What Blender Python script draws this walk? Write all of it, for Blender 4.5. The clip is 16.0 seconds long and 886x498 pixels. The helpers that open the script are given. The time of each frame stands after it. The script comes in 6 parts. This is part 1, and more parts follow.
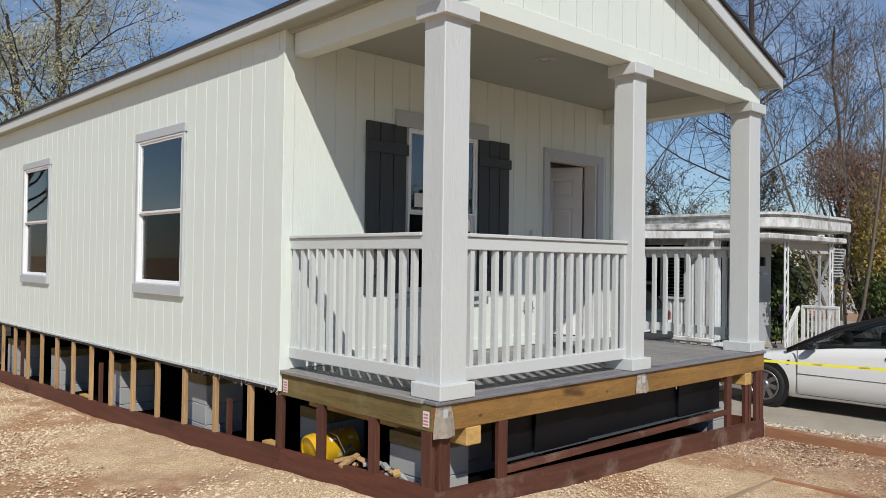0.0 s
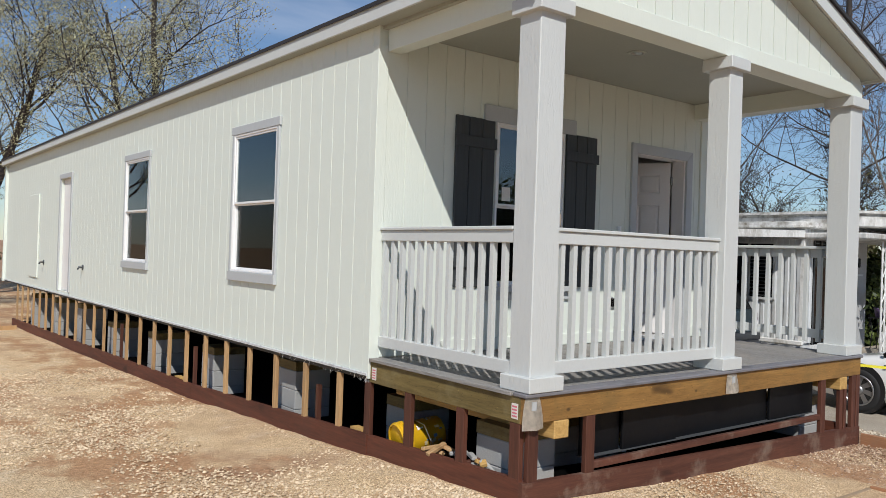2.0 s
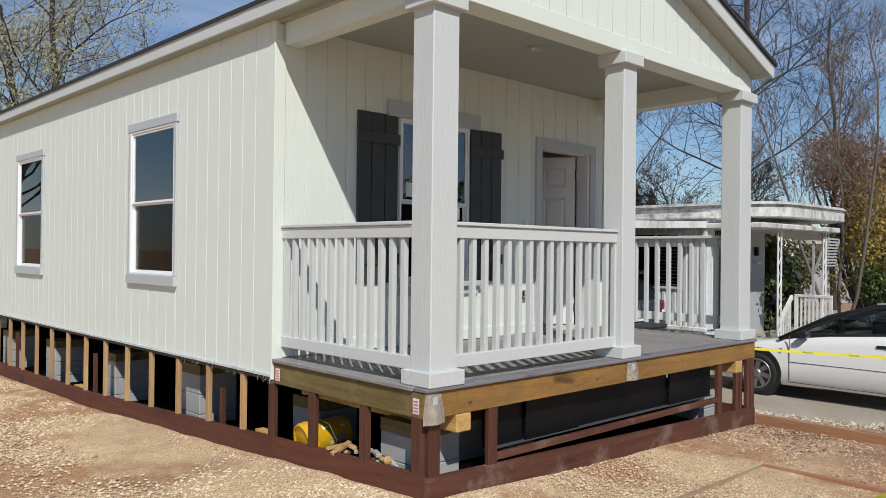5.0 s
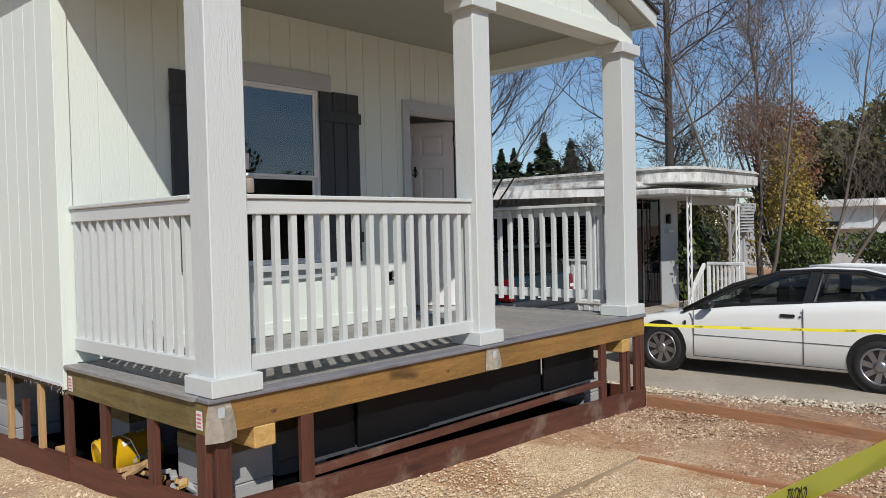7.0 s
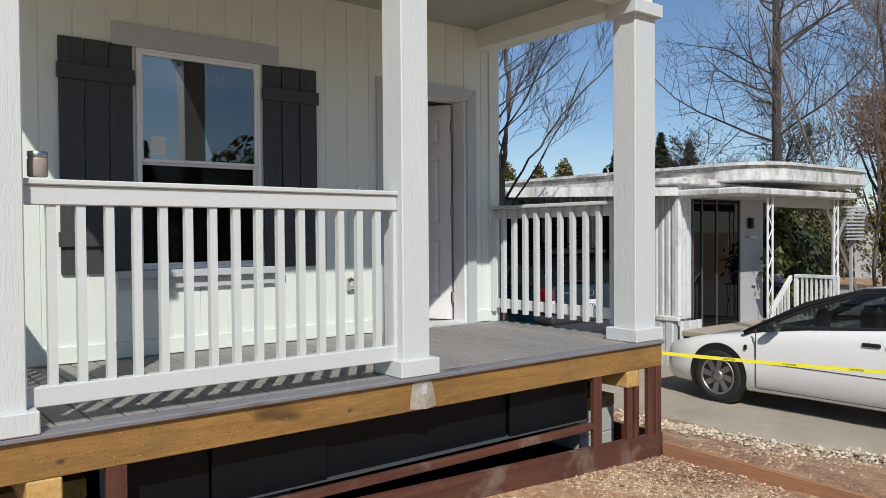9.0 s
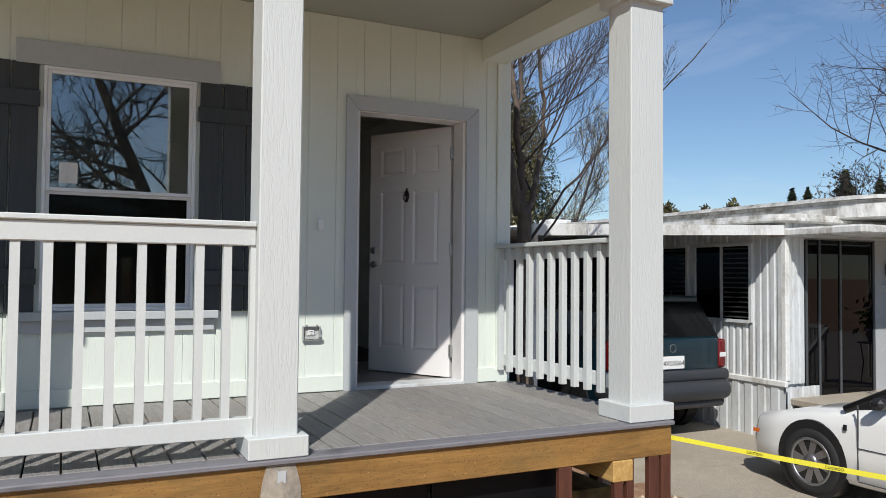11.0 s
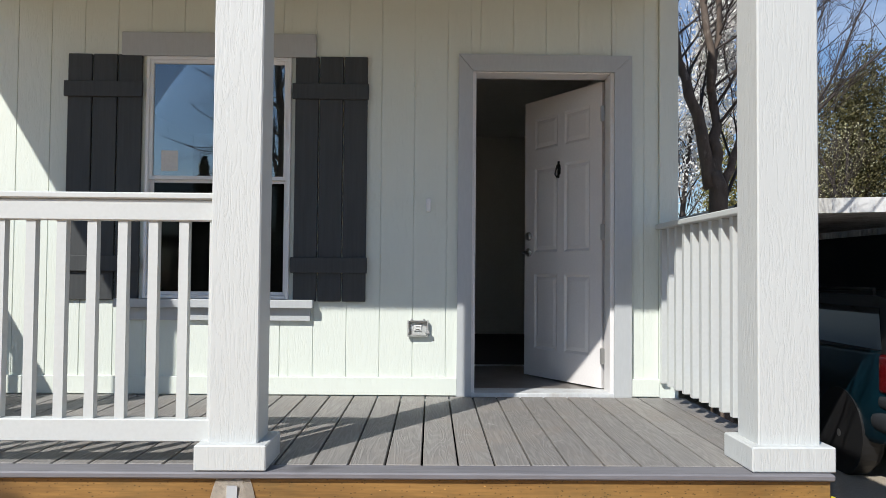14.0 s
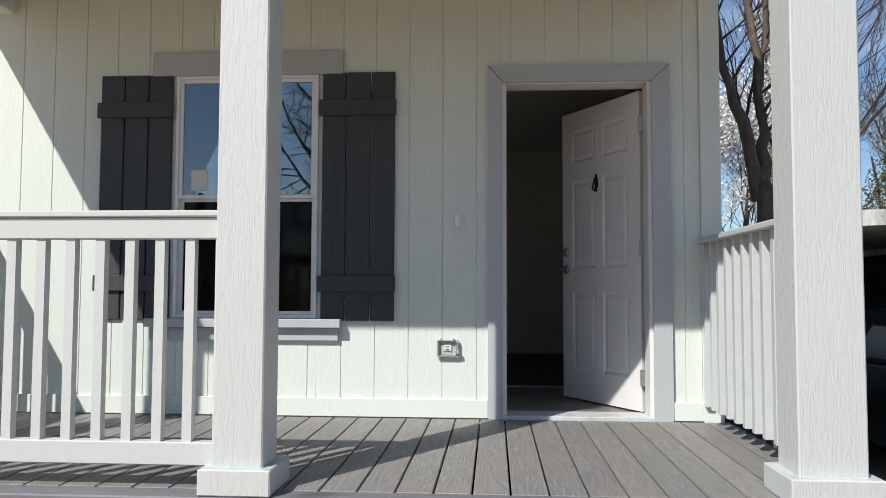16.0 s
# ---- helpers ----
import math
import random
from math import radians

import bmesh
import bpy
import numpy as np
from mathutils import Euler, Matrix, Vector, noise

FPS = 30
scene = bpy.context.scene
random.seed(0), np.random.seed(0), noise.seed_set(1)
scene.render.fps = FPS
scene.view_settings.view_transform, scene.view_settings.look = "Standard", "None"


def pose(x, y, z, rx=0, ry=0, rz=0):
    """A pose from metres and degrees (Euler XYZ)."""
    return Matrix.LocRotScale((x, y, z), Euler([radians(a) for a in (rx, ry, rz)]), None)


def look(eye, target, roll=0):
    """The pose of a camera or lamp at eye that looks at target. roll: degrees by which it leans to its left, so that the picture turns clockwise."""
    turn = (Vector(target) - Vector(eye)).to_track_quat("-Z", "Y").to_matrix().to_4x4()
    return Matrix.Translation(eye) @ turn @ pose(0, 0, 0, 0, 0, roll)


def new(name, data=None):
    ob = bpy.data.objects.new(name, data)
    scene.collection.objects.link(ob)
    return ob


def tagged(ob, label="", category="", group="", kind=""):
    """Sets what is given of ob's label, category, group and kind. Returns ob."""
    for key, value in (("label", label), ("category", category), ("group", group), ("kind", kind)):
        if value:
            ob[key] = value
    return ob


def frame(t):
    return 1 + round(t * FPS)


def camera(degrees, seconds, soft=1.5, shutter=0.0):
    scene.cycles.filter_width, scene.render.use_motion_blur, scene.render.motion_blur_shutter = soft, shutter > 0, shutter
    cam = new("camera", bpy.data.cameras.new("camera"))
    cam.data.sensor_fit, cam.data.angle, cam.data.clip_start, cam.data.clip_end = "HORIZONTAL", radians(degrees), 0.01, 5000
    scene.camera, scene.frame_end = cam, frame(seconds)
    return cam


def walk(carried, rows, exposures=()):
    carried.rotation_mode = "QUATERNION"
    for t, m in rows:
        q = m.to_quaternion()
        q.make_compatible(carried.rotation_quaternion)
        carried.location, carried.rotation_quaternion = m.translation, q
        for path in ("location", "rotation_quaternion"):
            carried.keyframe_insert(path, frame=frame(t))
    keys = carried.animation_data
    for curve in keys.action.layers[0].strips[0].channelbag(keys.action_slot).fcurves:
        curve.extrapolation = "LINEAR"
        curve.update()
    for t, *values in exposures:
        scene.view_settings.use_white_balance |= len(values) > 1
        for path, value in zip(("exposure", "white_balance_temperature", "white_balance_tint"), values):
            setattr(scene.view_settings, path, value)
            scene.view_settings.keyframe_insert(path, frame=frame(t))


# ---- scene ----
cam = camera(59.7, 16.0, 0.8)
PATH = [
    (0, (0.01, -0.04, 1.766), (1.38, 1.417, 1.797), 0.8),
    (0.5, (-0.069, -0.018, 1.757), (1.282, 1.457, 1.785), 1.1),
    (1, (-0.101, -0.008, 1.75), (1.214, 1.499, 1.77), 1.4),
    (1.5, (-0.109, -0.019, 1.758), (1.16, 1.527, 1.77), 1.7),
    (2, (-0.119, -0.012, 1.754), (1.106, 1.569, 1.766), 1.9),
    (2.5, (-0.135, -0.005, 1.759), (1.063, 1.597, 1.773), 2.0),
    (3, (-0.158, -0.002, 1.757), (1.047, 1.594, 1.778), 1.9),
    (5.5, (0.209, -0.108, 1.744), (1.63, 1.299, 1.744), 0.1),
    (6, (0.478, -0.041, 1.752), (1.936, 1.328, 1.74), -0.6),
    (6.5, (0.836, -0.062, 1.722), (2.315, 1.285, 1.694), -1.2),
    (7, (1.243, -0.092, 1.727), (2.711, 1.265, 1.679), -1.4),
    (7.5, (1.642, -0.041, 1.731), (3.068, 1.36, 1.666), -1.3),
    (8, (2.095, -0.09, 1.716), (3.461, 1.369, 1.646), -1.1),
    (8.5, (2.518, -0.058, 1.703), (3.823, 1.456, 1.639), -0.7),
    (9, (2.987, -0.062, 1.707), (4.233, 1.502, 1.667), -0.4),
    (9.5, (3.452, -0.059, 1.721), (4.637, 1.552, 1.72), -0.3),
    (9.7, (3.623, -0.047, 1.728), (4.777, 1.586, 1.739), -0.1),
    (11.8, (5.352, 0.135, 1.682), (6.026, 2.017, 1.753), 0.5),
    (12, (5.455, 0.176, 1.672), (6.074, 2.077, 1.739), 0.5),
    (12.5, (5.753, 0.299, 1.67), (6.219, 2.243, 1.726), 0.6),
    (13, (6.1, 0.336, 1.66), (6.409, 2.311, 1.704), 0.7),
    (13.5, (6.31, 0.434, 1.638), (6.475, 2.426, 1.684), 0.6),
    (14, (6.458, 0.528, 1.646), (6.488, 2.527, 1.707), 0.5),
    (14.5, (6.628, 0.595, 1.629), (6.551, 2.591, 1.715), 0.4),
    (15, (6.675, 0.63, 1.632), (6.544, 2.623, 1.741), 0.4),
    (15.5, (6.686, 0.64, 1.636), (6.535, 2.631, 1.754), 0.4),
    (16, (6.659, 0.675, 1.642), (6.527, 2.668, 1.751), 0.2),
]
walk(cam, [(t, look(eye, target, roll)) for t, eye, target, roll in PATH], [(0, 0.06), (8, 0.06), (9.5, 0.23), (12, 0.28), (13.5, 0.43), (15, 0.32), (16, 0.32)])

# ---- world, sun, exposure ----
SUN_EL, SUN_AZ = radians(43.1), radians(213.9)
world = bpy.data.worlds.new("sky")
scene.world = world
world.use_nodes = True
wn, wl = world.node_tree.nodes, world.node_tree.links
sky = wn.new("ShaderNodeTexSky")
sky.sky_type, sky.sun_disc = "NISHITA", False
sky.sun_elevation, sky.sun_rotation = SUN_EL, SUN_AZ
sky.altitude, sky.air_density, sky.dust_density, sky.ozone_density = 200, 1.0, 0.15, 5.0
wcoord = wn.new("ShaderNodeTexCoord")
wmap = wn.new("ShaderNodeMapping")
wmap.inputs["Scale"].default_value = (1.2, 1.2, 4.5)
wnoise = wn.new("ShaderNodeTexNoise")
wnoise.inputs["Scale"].default_value, wnoise.inputs["Detail"].default_value = 2.2, 6
wnoise.inputs["Roughness"].default_value, wnoise.inputs["Distortion"].default_value = 0.55, 0.5
wramp = wn.new("ShaderNodeValToRGB")
wramp.color_ramp.elements[0].position, wramp.color_ramp.elements[1].position = 0.48, 0.90
wramp.color_ramp.elements[1].color = (0.55, 0.55, 0.55, 1)
wmix = wn.new("ShaderNodeMixRGB")
wmix.inputs["Color2"].default_value = (7.5, 8.2, 9.6, 1)
wl.new(wcoord.outputs["Generated"], wmap.inputs["Vector"])
wl.new(wmap.outputs["Vector"], wnoise.inputs["Vector"])
wl.new(wnoise.outputs["Fac"], wramp.inputs["Fac"])
wl.new(wramp.outputs["Color"], wmix.inputs["Fac"])
wl.new(sky.outputs["Color"], wmix.inputs["Color1"])
wl.new(wmix.outputs["Color"], wn["Background"].inputs["Color"])
wn["Background"].inputs["Strength"].default_value = 0.086
sun = new("sun", bpy.data.lights.new("sun", "SUN"))
sun.data.energy, sun.data.angle, sun.data.color = 3.9, radians(0.55), (1.0, 0.97, 0.918)
sun_to = Vector((math.sin(SUN_AZ) * math.cos(SUN_EL), math.cos(SUN_AZ) * math.cos(SUN_EL), math.sin(SUN_EL)))
sun.matrix_world = look(sun_to * 60, (0, 0, 0))

# ---- materials ----


def nodes_of(name):
    m = bpy.data.materials.new(name)
    m.use_nodes = True
    return m, m.node_tree.nodes, m.node_tree.links, m.node_tree.nodes["Principled BSDF"]


def noise_node(n, l, src, scale, stretch=(1, 1, 1), detail=5, rough=0.55, distort=0.0):
    mp = n.new("ShaderNodeMapping")
    mp.inputs["Scale"].default_value = stretch
    tx = n.new("ShaderNodeTexNoise")
    tx.inputs["Scale"].default_value, tx.inputs["Detail"].default_value = scale, detail
    tx.inputs["Roughness"].default_value, tx.inputs["Distortion"].default_value = rough, distort
    l.new(src, mp.inputs["Vector"])
    l.new(mp.outputs["Vector"], tx.inputs["Vector"])
    return tx.outputs["Fac"]


def ramp(n, l, fac, stops):
    r = n.new("ShaderNodeValToRGB")
    e = r.color_ramp.elements
    while len(e) < len(stops):
        e.new(0.5)
    for k, (p, c) in enumerate(stops):
        e[k].position, e[k].color = p, (*c, 1)
    l.new(fac, r.inputs["Fac"])
    return r.outputs["Color"]


def mixed(n, l, fac, a, b, mode="MIX"):
    m = n.new("ShaderNodeMixRGB")
    m.blend_type = mode
    for sock, v in ((m.inputs["Fac"], fac), (m.inputs["Color1"], a), (m.inputs["Color2"], b)):
        if isinstance(v, (int, float)):
            sock.default_value = v
        elif isinstance(v, tuple):
            sock.default_value = (*v, 1)
        else:
            l.new(v, sock)
    return m.outputs["Color"]


def relief(n, l, height, strength, dist, bsdf):
    b = n.new("ShaderNodeBump")
    b.inputs["Strength"].default_value, b.inputs["Distance"].default_value = strength, dist
    l.new(height, b.inputs["Height"])
    l.new(b.outputs["Normal"], bsdf.inputs["Normal"])


def tone(c, f):
    return tuple(min(1.0, v * f) for v in c)


def surface(name, base, rough=0.6, metal=0.0, spread=0.1, fine=40, coarse=1.3, stretch=(1, 1, 1), bump=0.15, dist=0.004, rand=0.0, dirt=None, dirt_at=0.62):
    """Paint, metal, plastic or stone: grain and broad variation, with optional stains."""
    m, n, l, b = nodes_of(name)
    src = n.new("ShaderNodeTexCoord").outputs["Object"]
    f1 = noise_node(n, l, src, fine, stretch)
    f2 = noise_node(n, l, src, coarse, (1, 1, 1), 4)
    c1 = ramp(n, l, f1, [(0.36, tone(base, 1 - spread)), (0.64, tone(base, 1 + spread * 0.6))])
    c2 = mixed(n, l, f2, tone(base, 1 - spread), tone(base, 1 + spread * 0.4))
    col = mixed(n, l, 0.5, c1, c2)
    if dirt:
        f3 = noise_node(n, l, src, coarse * 2.3, (1, 1, 0.5), 8, 0.7)
        k = ramp(n, l, f3, [(dirt_at, (0, 0, 0)), (min(1, dirt_at + 0.22), (1, 1, 1))])
        col = mixed(n, l, k, col, dirt)
    if rand:
        info = n.new("ShaderNodeObjectInfo")
        r = ramp(n, l, info.outputs["Random"], [(0, (1 - rand,) * 3), (1, (1 + rand * 0.3,) * 3)])
        col = mixed(n, l, 1.0, col, r, "MULTIPLY")
    l.new(col, b.inputs["Base Color"])
    rr = ramp(n, l, f2, [(0.3, (max(0, rough - 0.07),) * 3), (0.7, (min(1, rough + 0.07),) * 3)])
    l.new(rr, b.inputs["Roughness"])
    b.inputs["Metallic"].default_value = metal
    if bump:
        relief(n, l, f1, bump, dist, b)
    return m


def shifted(n, l, src, info):
    """Coordinates moved by each piece's own random number, so that no two pieces share a grain."""
    mul = n.new("ShaderNodeVectorMath")
    mul.operation = "SCALE"
    mul.inputs[0].default_value = (17.0, 29.0, 11.0)
    l.new(info.outputs["Random"], mul.inputs["Scale"])
    add = n.new("ShaderNodeVectorMath")
    l.new(src, add.inputs[0])
    l.new(mul.outputs["Vector"], add.inputs[1])
    return add.outputs["Vector"]


def embossed_plank(name, base, axis):
    """Composite plank: pressed cathedral grain, fine streaks, scuffs and dried mud."""
    m, n, l, b = nodes_of(name)
    src = n.new("ShaderNodeTexCoord").outputs["Object"]
    where = n.new("ShaderNodeNewGeometry").outputs["Position"]
    info = n.new("ShaderNodeObjectInfo")
    own = shifted(n, l, src, info)
    st = [1.0, 1.0, 1.0]
    st[axis] = 0.10
    f0 = noise_node(n, l, own, 8.5, tuple(st), 2, 0.45, 0.6)
    rings = n.new("ShaderNodeMath")
    rings.operation = "MULTIPLY"
    rings.inputs[1].default_value = 95.0
    l.new(f0, rings.inputs[0])
    wave = n.new("ShaderNodeMath")
    wave.operation = "SINE"
    l.new(rings.outputs["Value"], wave.inputs[0])
    st[axis] = 0.05
    f2 = noise_node(n, l, own, 120, tuple(st), 3, 0.6)
    line = ramp(n, l, wave.outputs["Value"], [(0.0, (0, 0, 0)), (0.75, (1, 1, 1))])
    col = mixed(n, l, line, tone(base, 0.80), tone(base, 1.04))
    col = mixed(n, l, 0.45, col, ramp(n, l, f2, [(0.32, tone(base, 0.66)), (0.66, tone(base, 1.22))]))
    mud = noise_node(n, l, where, 2.2, (1, 0.7, 1), 7, 0.68)
    col = mixed(n, l, ramp(n, l, mud, [(0.50, (0, 0, 0)), (0.72, (0.55, 0.55, 0.55))]), col, (0.29, 0.25, 0.21))
    scuff = noise_node(n, l, where, 9.0, (1, 0.8, 1), 8, 0.72, 0.8)
    col = mixed(n, l, ramp(n, l, scuff, [(0.63, (0, 0, 0)), (0.72, (0.65, 0.65, 0.65))]), col, (0.46, 0.45, 0.43))
    col = mixed(n, l, 1.0, col, ramp(n, l, info.outputs["Random"], [(0, (0.86, 0.85, 0.85)), (1, (1.04, 1.03, 1.02))]), "MULTIPLY")
    l.new(col, b.inputs["Base Color"])
    l.new(ramp(n, l, mud, [(0.3, (0.52,) * 3), (0.7, (0.74,) * 3)]), b.inputs["Roughness"])
    relief(n, l, mixed(n, l, 0.4, line, f2), 0.55, 0.0025, b)
    return m


def wood(name, dark, light, axis=0, rough=0.65, rand=0.2, bump=0.25, scale=14.0, dirt=None, knots=0.0):
    """Grain that runs along one axis, with knots and a tint per piece."""
    m, n, l, b = nodes_of(name)
    src = n.new("ShaderNodeTexCoord").outputs["Object"]
    info = n.new("ShaderNodeObjectInfo")
    src = shifted(n, l, src, info)
    st = [1.0, 1.0, 1.0]
    st[axis] = 0.08
    f1 = noise_node(n, l, src, scale, tuple(st), 6, 0.6, 1.2)
    f2 = noise_node(n, l, src, 90, tuple(st), 3, 0.6)
    st[axis] = 0.4
    f3 = noise_node(n, l, src, 5, tuple(st), 2, 0.4)
    col = ramp(n, l, f1, [(0.3, dark), (0.7, light)])
    col = mixed(n, l, 0.25, col, ramp(n, l, f2, [(0.35, tone(dark, 0.7)), (0.65, tone(light, 1.1))]))
    col = mixed(n, l, ramp(n, l, f3, [(0.68, (0, 0, 0)), (0.76, (1, 1, 1))]), col, tone(dark, 0.55))
    if knots:
        for sc, cut, c in ((7.0, 0.075, tone(dark, 0.3)), (26.0, 0.06, tone(light, 1.7)), (75.0, 0.16, tone(dark, 0.5))):
            warp = n.new("ShaderNodeTexVoronoi")
            mp = n.new("ShaderNodeMapping")
            ms = [1.0, 1.0, 1.0]
            ms[axis] = 0.6
            mp.inputs["Scale"].default_value = ms
            l.new(src, mp.inputs["Vector"])
            l.new(mp.outputs["Vector"], warp.inputs["Vector"])
            warp.inputs["Scale"].default_value = sc
            k = ramp(n, l, warp.outputs["Distance"], [(cut * 0.6, (knots,) * 3), (cut * 1.5, (0, 0, 0))])
            col = mixed(n, l, k, col, c)
    if dirt:
        f4 = noise_node(n, l, src, 2.5, (1, 1, 1), 6, 0.7)
        col = mixed(n, l, ramp(n, l, f4, [(0.52, (0, 0, 0)), (0.75, (0.7, 0.7, 0.7))]), col, dirt)
    col = mixed(n, l, 1.0, col, ramp(n, l, info.outputs["Random"], [(0, (1 - rand,) * 3), (1, (1.0, 1.0, 1.0))]), "MULTIPLY")
    l.new(col, b.inputs["Base Color"])
    b.inputs["Roughness"].default_value = rough
    relief(n, l, f1, bump, 0.003, b)
    return m


def painted_grain(name, base, axis=2, rough=0.5, bump=0.6):
    """Paint over board embossed with a cedar grain."""
    m, n, l, b = nodes_of(name)
    src = n.new("ShaderNodeTexCoord").outputs["Object"]
    st = [1.0, 1.0, 1.0]
    st[axis] = 0.13
    f1 = noise_node(n, l, src, 40, tuple(st), 3, 0.55, 2.2)
    f2 = noise_node(n, l, src, 1.1, (1, 1, 1), 5)
    f3 = noise_node(n, l, src, 180, tuple(st), 2)
    col = mixed(n, l, f2, tone(base, 0.94), tone(base, 1.03))
    col = mixed(n, l, ramp(n, l, f1, [(0.36, (1, 1, 1)), (0.46, (0, 0, 0))]), col, tone(base, 0.975))
    l.new(col, b.inputs["Base Color"])
    b.inputs["Roughness"].default_value = rough
    hsum = mixed(n, l, 0.25, ramp(n, l, f1, [(0.38, (0, 0, 0)), (0.52, (1, 1, 1))]), f3)
    relief(n, l, hsum, bump, 0.003, b)
    return m


def plain(name, base, rough=0.5, metal=0.0, coat=0.0):
    m, n, l, b = nodes_of(name)
    b.inputs["Base Color"].default_value = (*base, 1)
    b.inputs["Roughness"].default_value, b.inputs["Metallic"].default_value = rough, metal
    b.inputs["Coat Weight"].default_value = coat
    b.inputs["Coat Roughness"].default_value = 0.04
    return m


def glass(name, tint=(0.85, 0.89, 0.88), ior=2.3):
    """A pane: clear, with a mirror gloss that grows towards grazing."""
    m, n, l, b = nodes_of(name)
    n.remove(b)
    tr, gl, mx, fr = (n.new("ShaderNodeBsdf" + k) if k in ("Transparent", "Glossy") else n.new("ShaderNode" + k) for k in ("Transparent", "Glossy", "MixShader", "Fresnel"))
    tr.inputs["Color"].default_value, gl.inputs["Roughness"].default_value = (*tint, 1), 0.0
    fr.inputs["IOR"].default_value = ior
    l.new(fr.outputs["Fac"], mx.inputs["Fac"])
    l.new(tr.outputs["BSDF"], mx.inputs[1])
    l.new(gl.outputs["BSDF"], mx.inputs[2])
    l.new(mx.outputs["Shader"], n["Material Output"].inputs["Surface"])
    return m


SIDING = painted_grain("siding_paint", (0.70, 0.745, 0.68), 2, 0.55, 0.26)
WHITE = painted_grain("porch_white", (0.565, 0.585, 0.575), 2, 0.5, 0.36)
RAILW = surface("rail_white", (0.56, 0.58, 0.57), 0.45, 0, 0.05, 60, 1.5, bump=0.05)
TRIM = surface("trim_grey", (0.46, 0.48, 0.49), 0.5, 0, 0.06, 70, 2, (1, 1, 0.2), 0.1)
# off-white undersides, colour lowered to hold part of the porch shade
SOFFIT = surface("shade_darkened_soffit", (0.36, 0.374, 0.325), 0.6, 0, 0.05, 50, 1)
CHARCOAL = surface("charcoal_stain", (0.045, 0.049, 0.051), 0.6, 0, 0.25, 60, 2, (1, 1, 0.06), 0.3)
VINYL = plain("white_vinyl", (0.8, 0.8, 0.8), 0.35)
GLASS = glass("window_glass", (0.85, 0.89, 0.88), 2.6)
SCREEN = glass("screened_pane", (0.30, 0.32, 0.32), 1.25)
DECK = embossed_plank("composite_deck", (0.268, 0.258, 0.245), 1)
DECKX = wood("composite_edge", (0.16, 0.155, 0.168), (0.21, 0.205, 0.22), 0, 0.55, 0.1, 0.3, 30)
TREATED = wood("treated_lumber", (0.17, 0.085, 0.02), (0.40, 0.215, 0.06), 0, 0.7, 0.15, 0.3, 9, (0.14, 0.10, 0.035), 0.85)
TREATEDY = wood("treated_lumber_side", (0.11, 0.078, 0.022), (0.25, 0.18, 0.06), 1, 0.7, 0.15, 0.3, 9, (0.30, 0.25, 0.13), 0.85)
REDWOOD = wood("brown_stained_lumber", (0.055, 0.016, 0.009), (0.14, 0.047, 0.026), 2, 0.65, 0.25, 0.3, 10)
REDWOODX = wood("brown_stained_plate", (0.06, 0.018, 0.010), (0.15, 0.052, 0.03), 0, 0.7, 0.15, 0.3, 8, (0.33, 0.26, 0.2))
REDWOODY = wood("brown_stained_plate_side", (0.065, 0.018, 0.009), (0.16, 0.048, 0.024), 1, 0.7, 0.15, 0.3, 8, (0.09, 0.035, 0.022))
STUD = wood("fir_stud", (0.36, 0.2, 0.085), (0.62, 0.4, 0.2), 2, 0.7, 0.25, 0.2, 9)
FORM = wood("form_board", (0.3, 0.13, 0.06), (0.48, 0.25, 0.13), 1, 0.8, 0.2, 0.3, 9, (0.3, 0.22, 0.16))
OLDFORM = wood("weathered_board", (0.30, 0.20, 0.12), (0.50, 0.37, 0.24), 1, 0.85, 0.2, 0.4, 9, (0.4, 0.32, 0.22))
# near-black that paints in the shade below house and deck
UNDER = plain("underfloor_shade_black", (0.002, 0.002, 0.002), 0.95)
BEAMEND = wood("beam_end", (0.42, 0.24, 0.07), (0.66, 0.42, 0.15), 1, 0.7, 0.1, 0.2, 16)
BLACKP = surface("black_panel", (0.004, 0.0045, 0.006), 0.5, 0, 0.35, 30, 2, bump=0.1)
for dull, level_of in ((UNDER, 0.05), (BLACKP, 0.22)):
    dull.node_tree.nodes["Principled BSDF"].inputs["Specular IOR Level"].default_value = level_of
BLOCK = surface("concrete_block_grey", (0.36, 0.36, 0.355), 0.9, 0, 0.15, 90, 3, bump=0.5, dist=0.006)
CONC = surface("driveway_concrete", (0.43, 0.375, 0.30), 0.9, 0, 0.6, 110, 0.9, bump=0.8, dist=0.008, dirt=(0.30, 0.25, 0.19), dirt_at=0.5)
SHINGLE = surface("roof_shingle", (0.028, 0.028, 0.032), 0.9, 0, 0.4, 120, 3, bump=0.6, dist=0.008)
CARPET = surface("dark_carpet", (0.085, 0.085, 0.09), 0.95, 0, 0.3, 200, 2, bump=0.5)
INWALL = surface("inside_paint", (0.80, 0.79, 0.74), 0.7, 0, 0.05)
DOORW = surface("door_white", (0.76, 0.74, 0.73), 0.4, 0, 0.04, 60, 2, bump=0.04)
NICKEL = plain("satin_nickel", (0.5, 0.5, 0.49), 0.3, 1.0)
IRON = plain("black_iron", (0.02, 0.02, 0.02), 0.5, 0.6)
ALU = surface("white_aluminium", (0.58, 0.60, 0.61), 0.42, 0, 0.12, 40, 1.2, (1, 1, 0.2), 0.08, dirt=(0.33, 0.31, 0.28), dirt_at=0.52)
ALUW = surface("white_aluminium_roof", (0.72, 0.72, 0.70), 0.5, 0, 0.14, 30, 1.3, bump=0.15, dirt=(0.26, 0.235, 0.19), dirt_at=0.5)
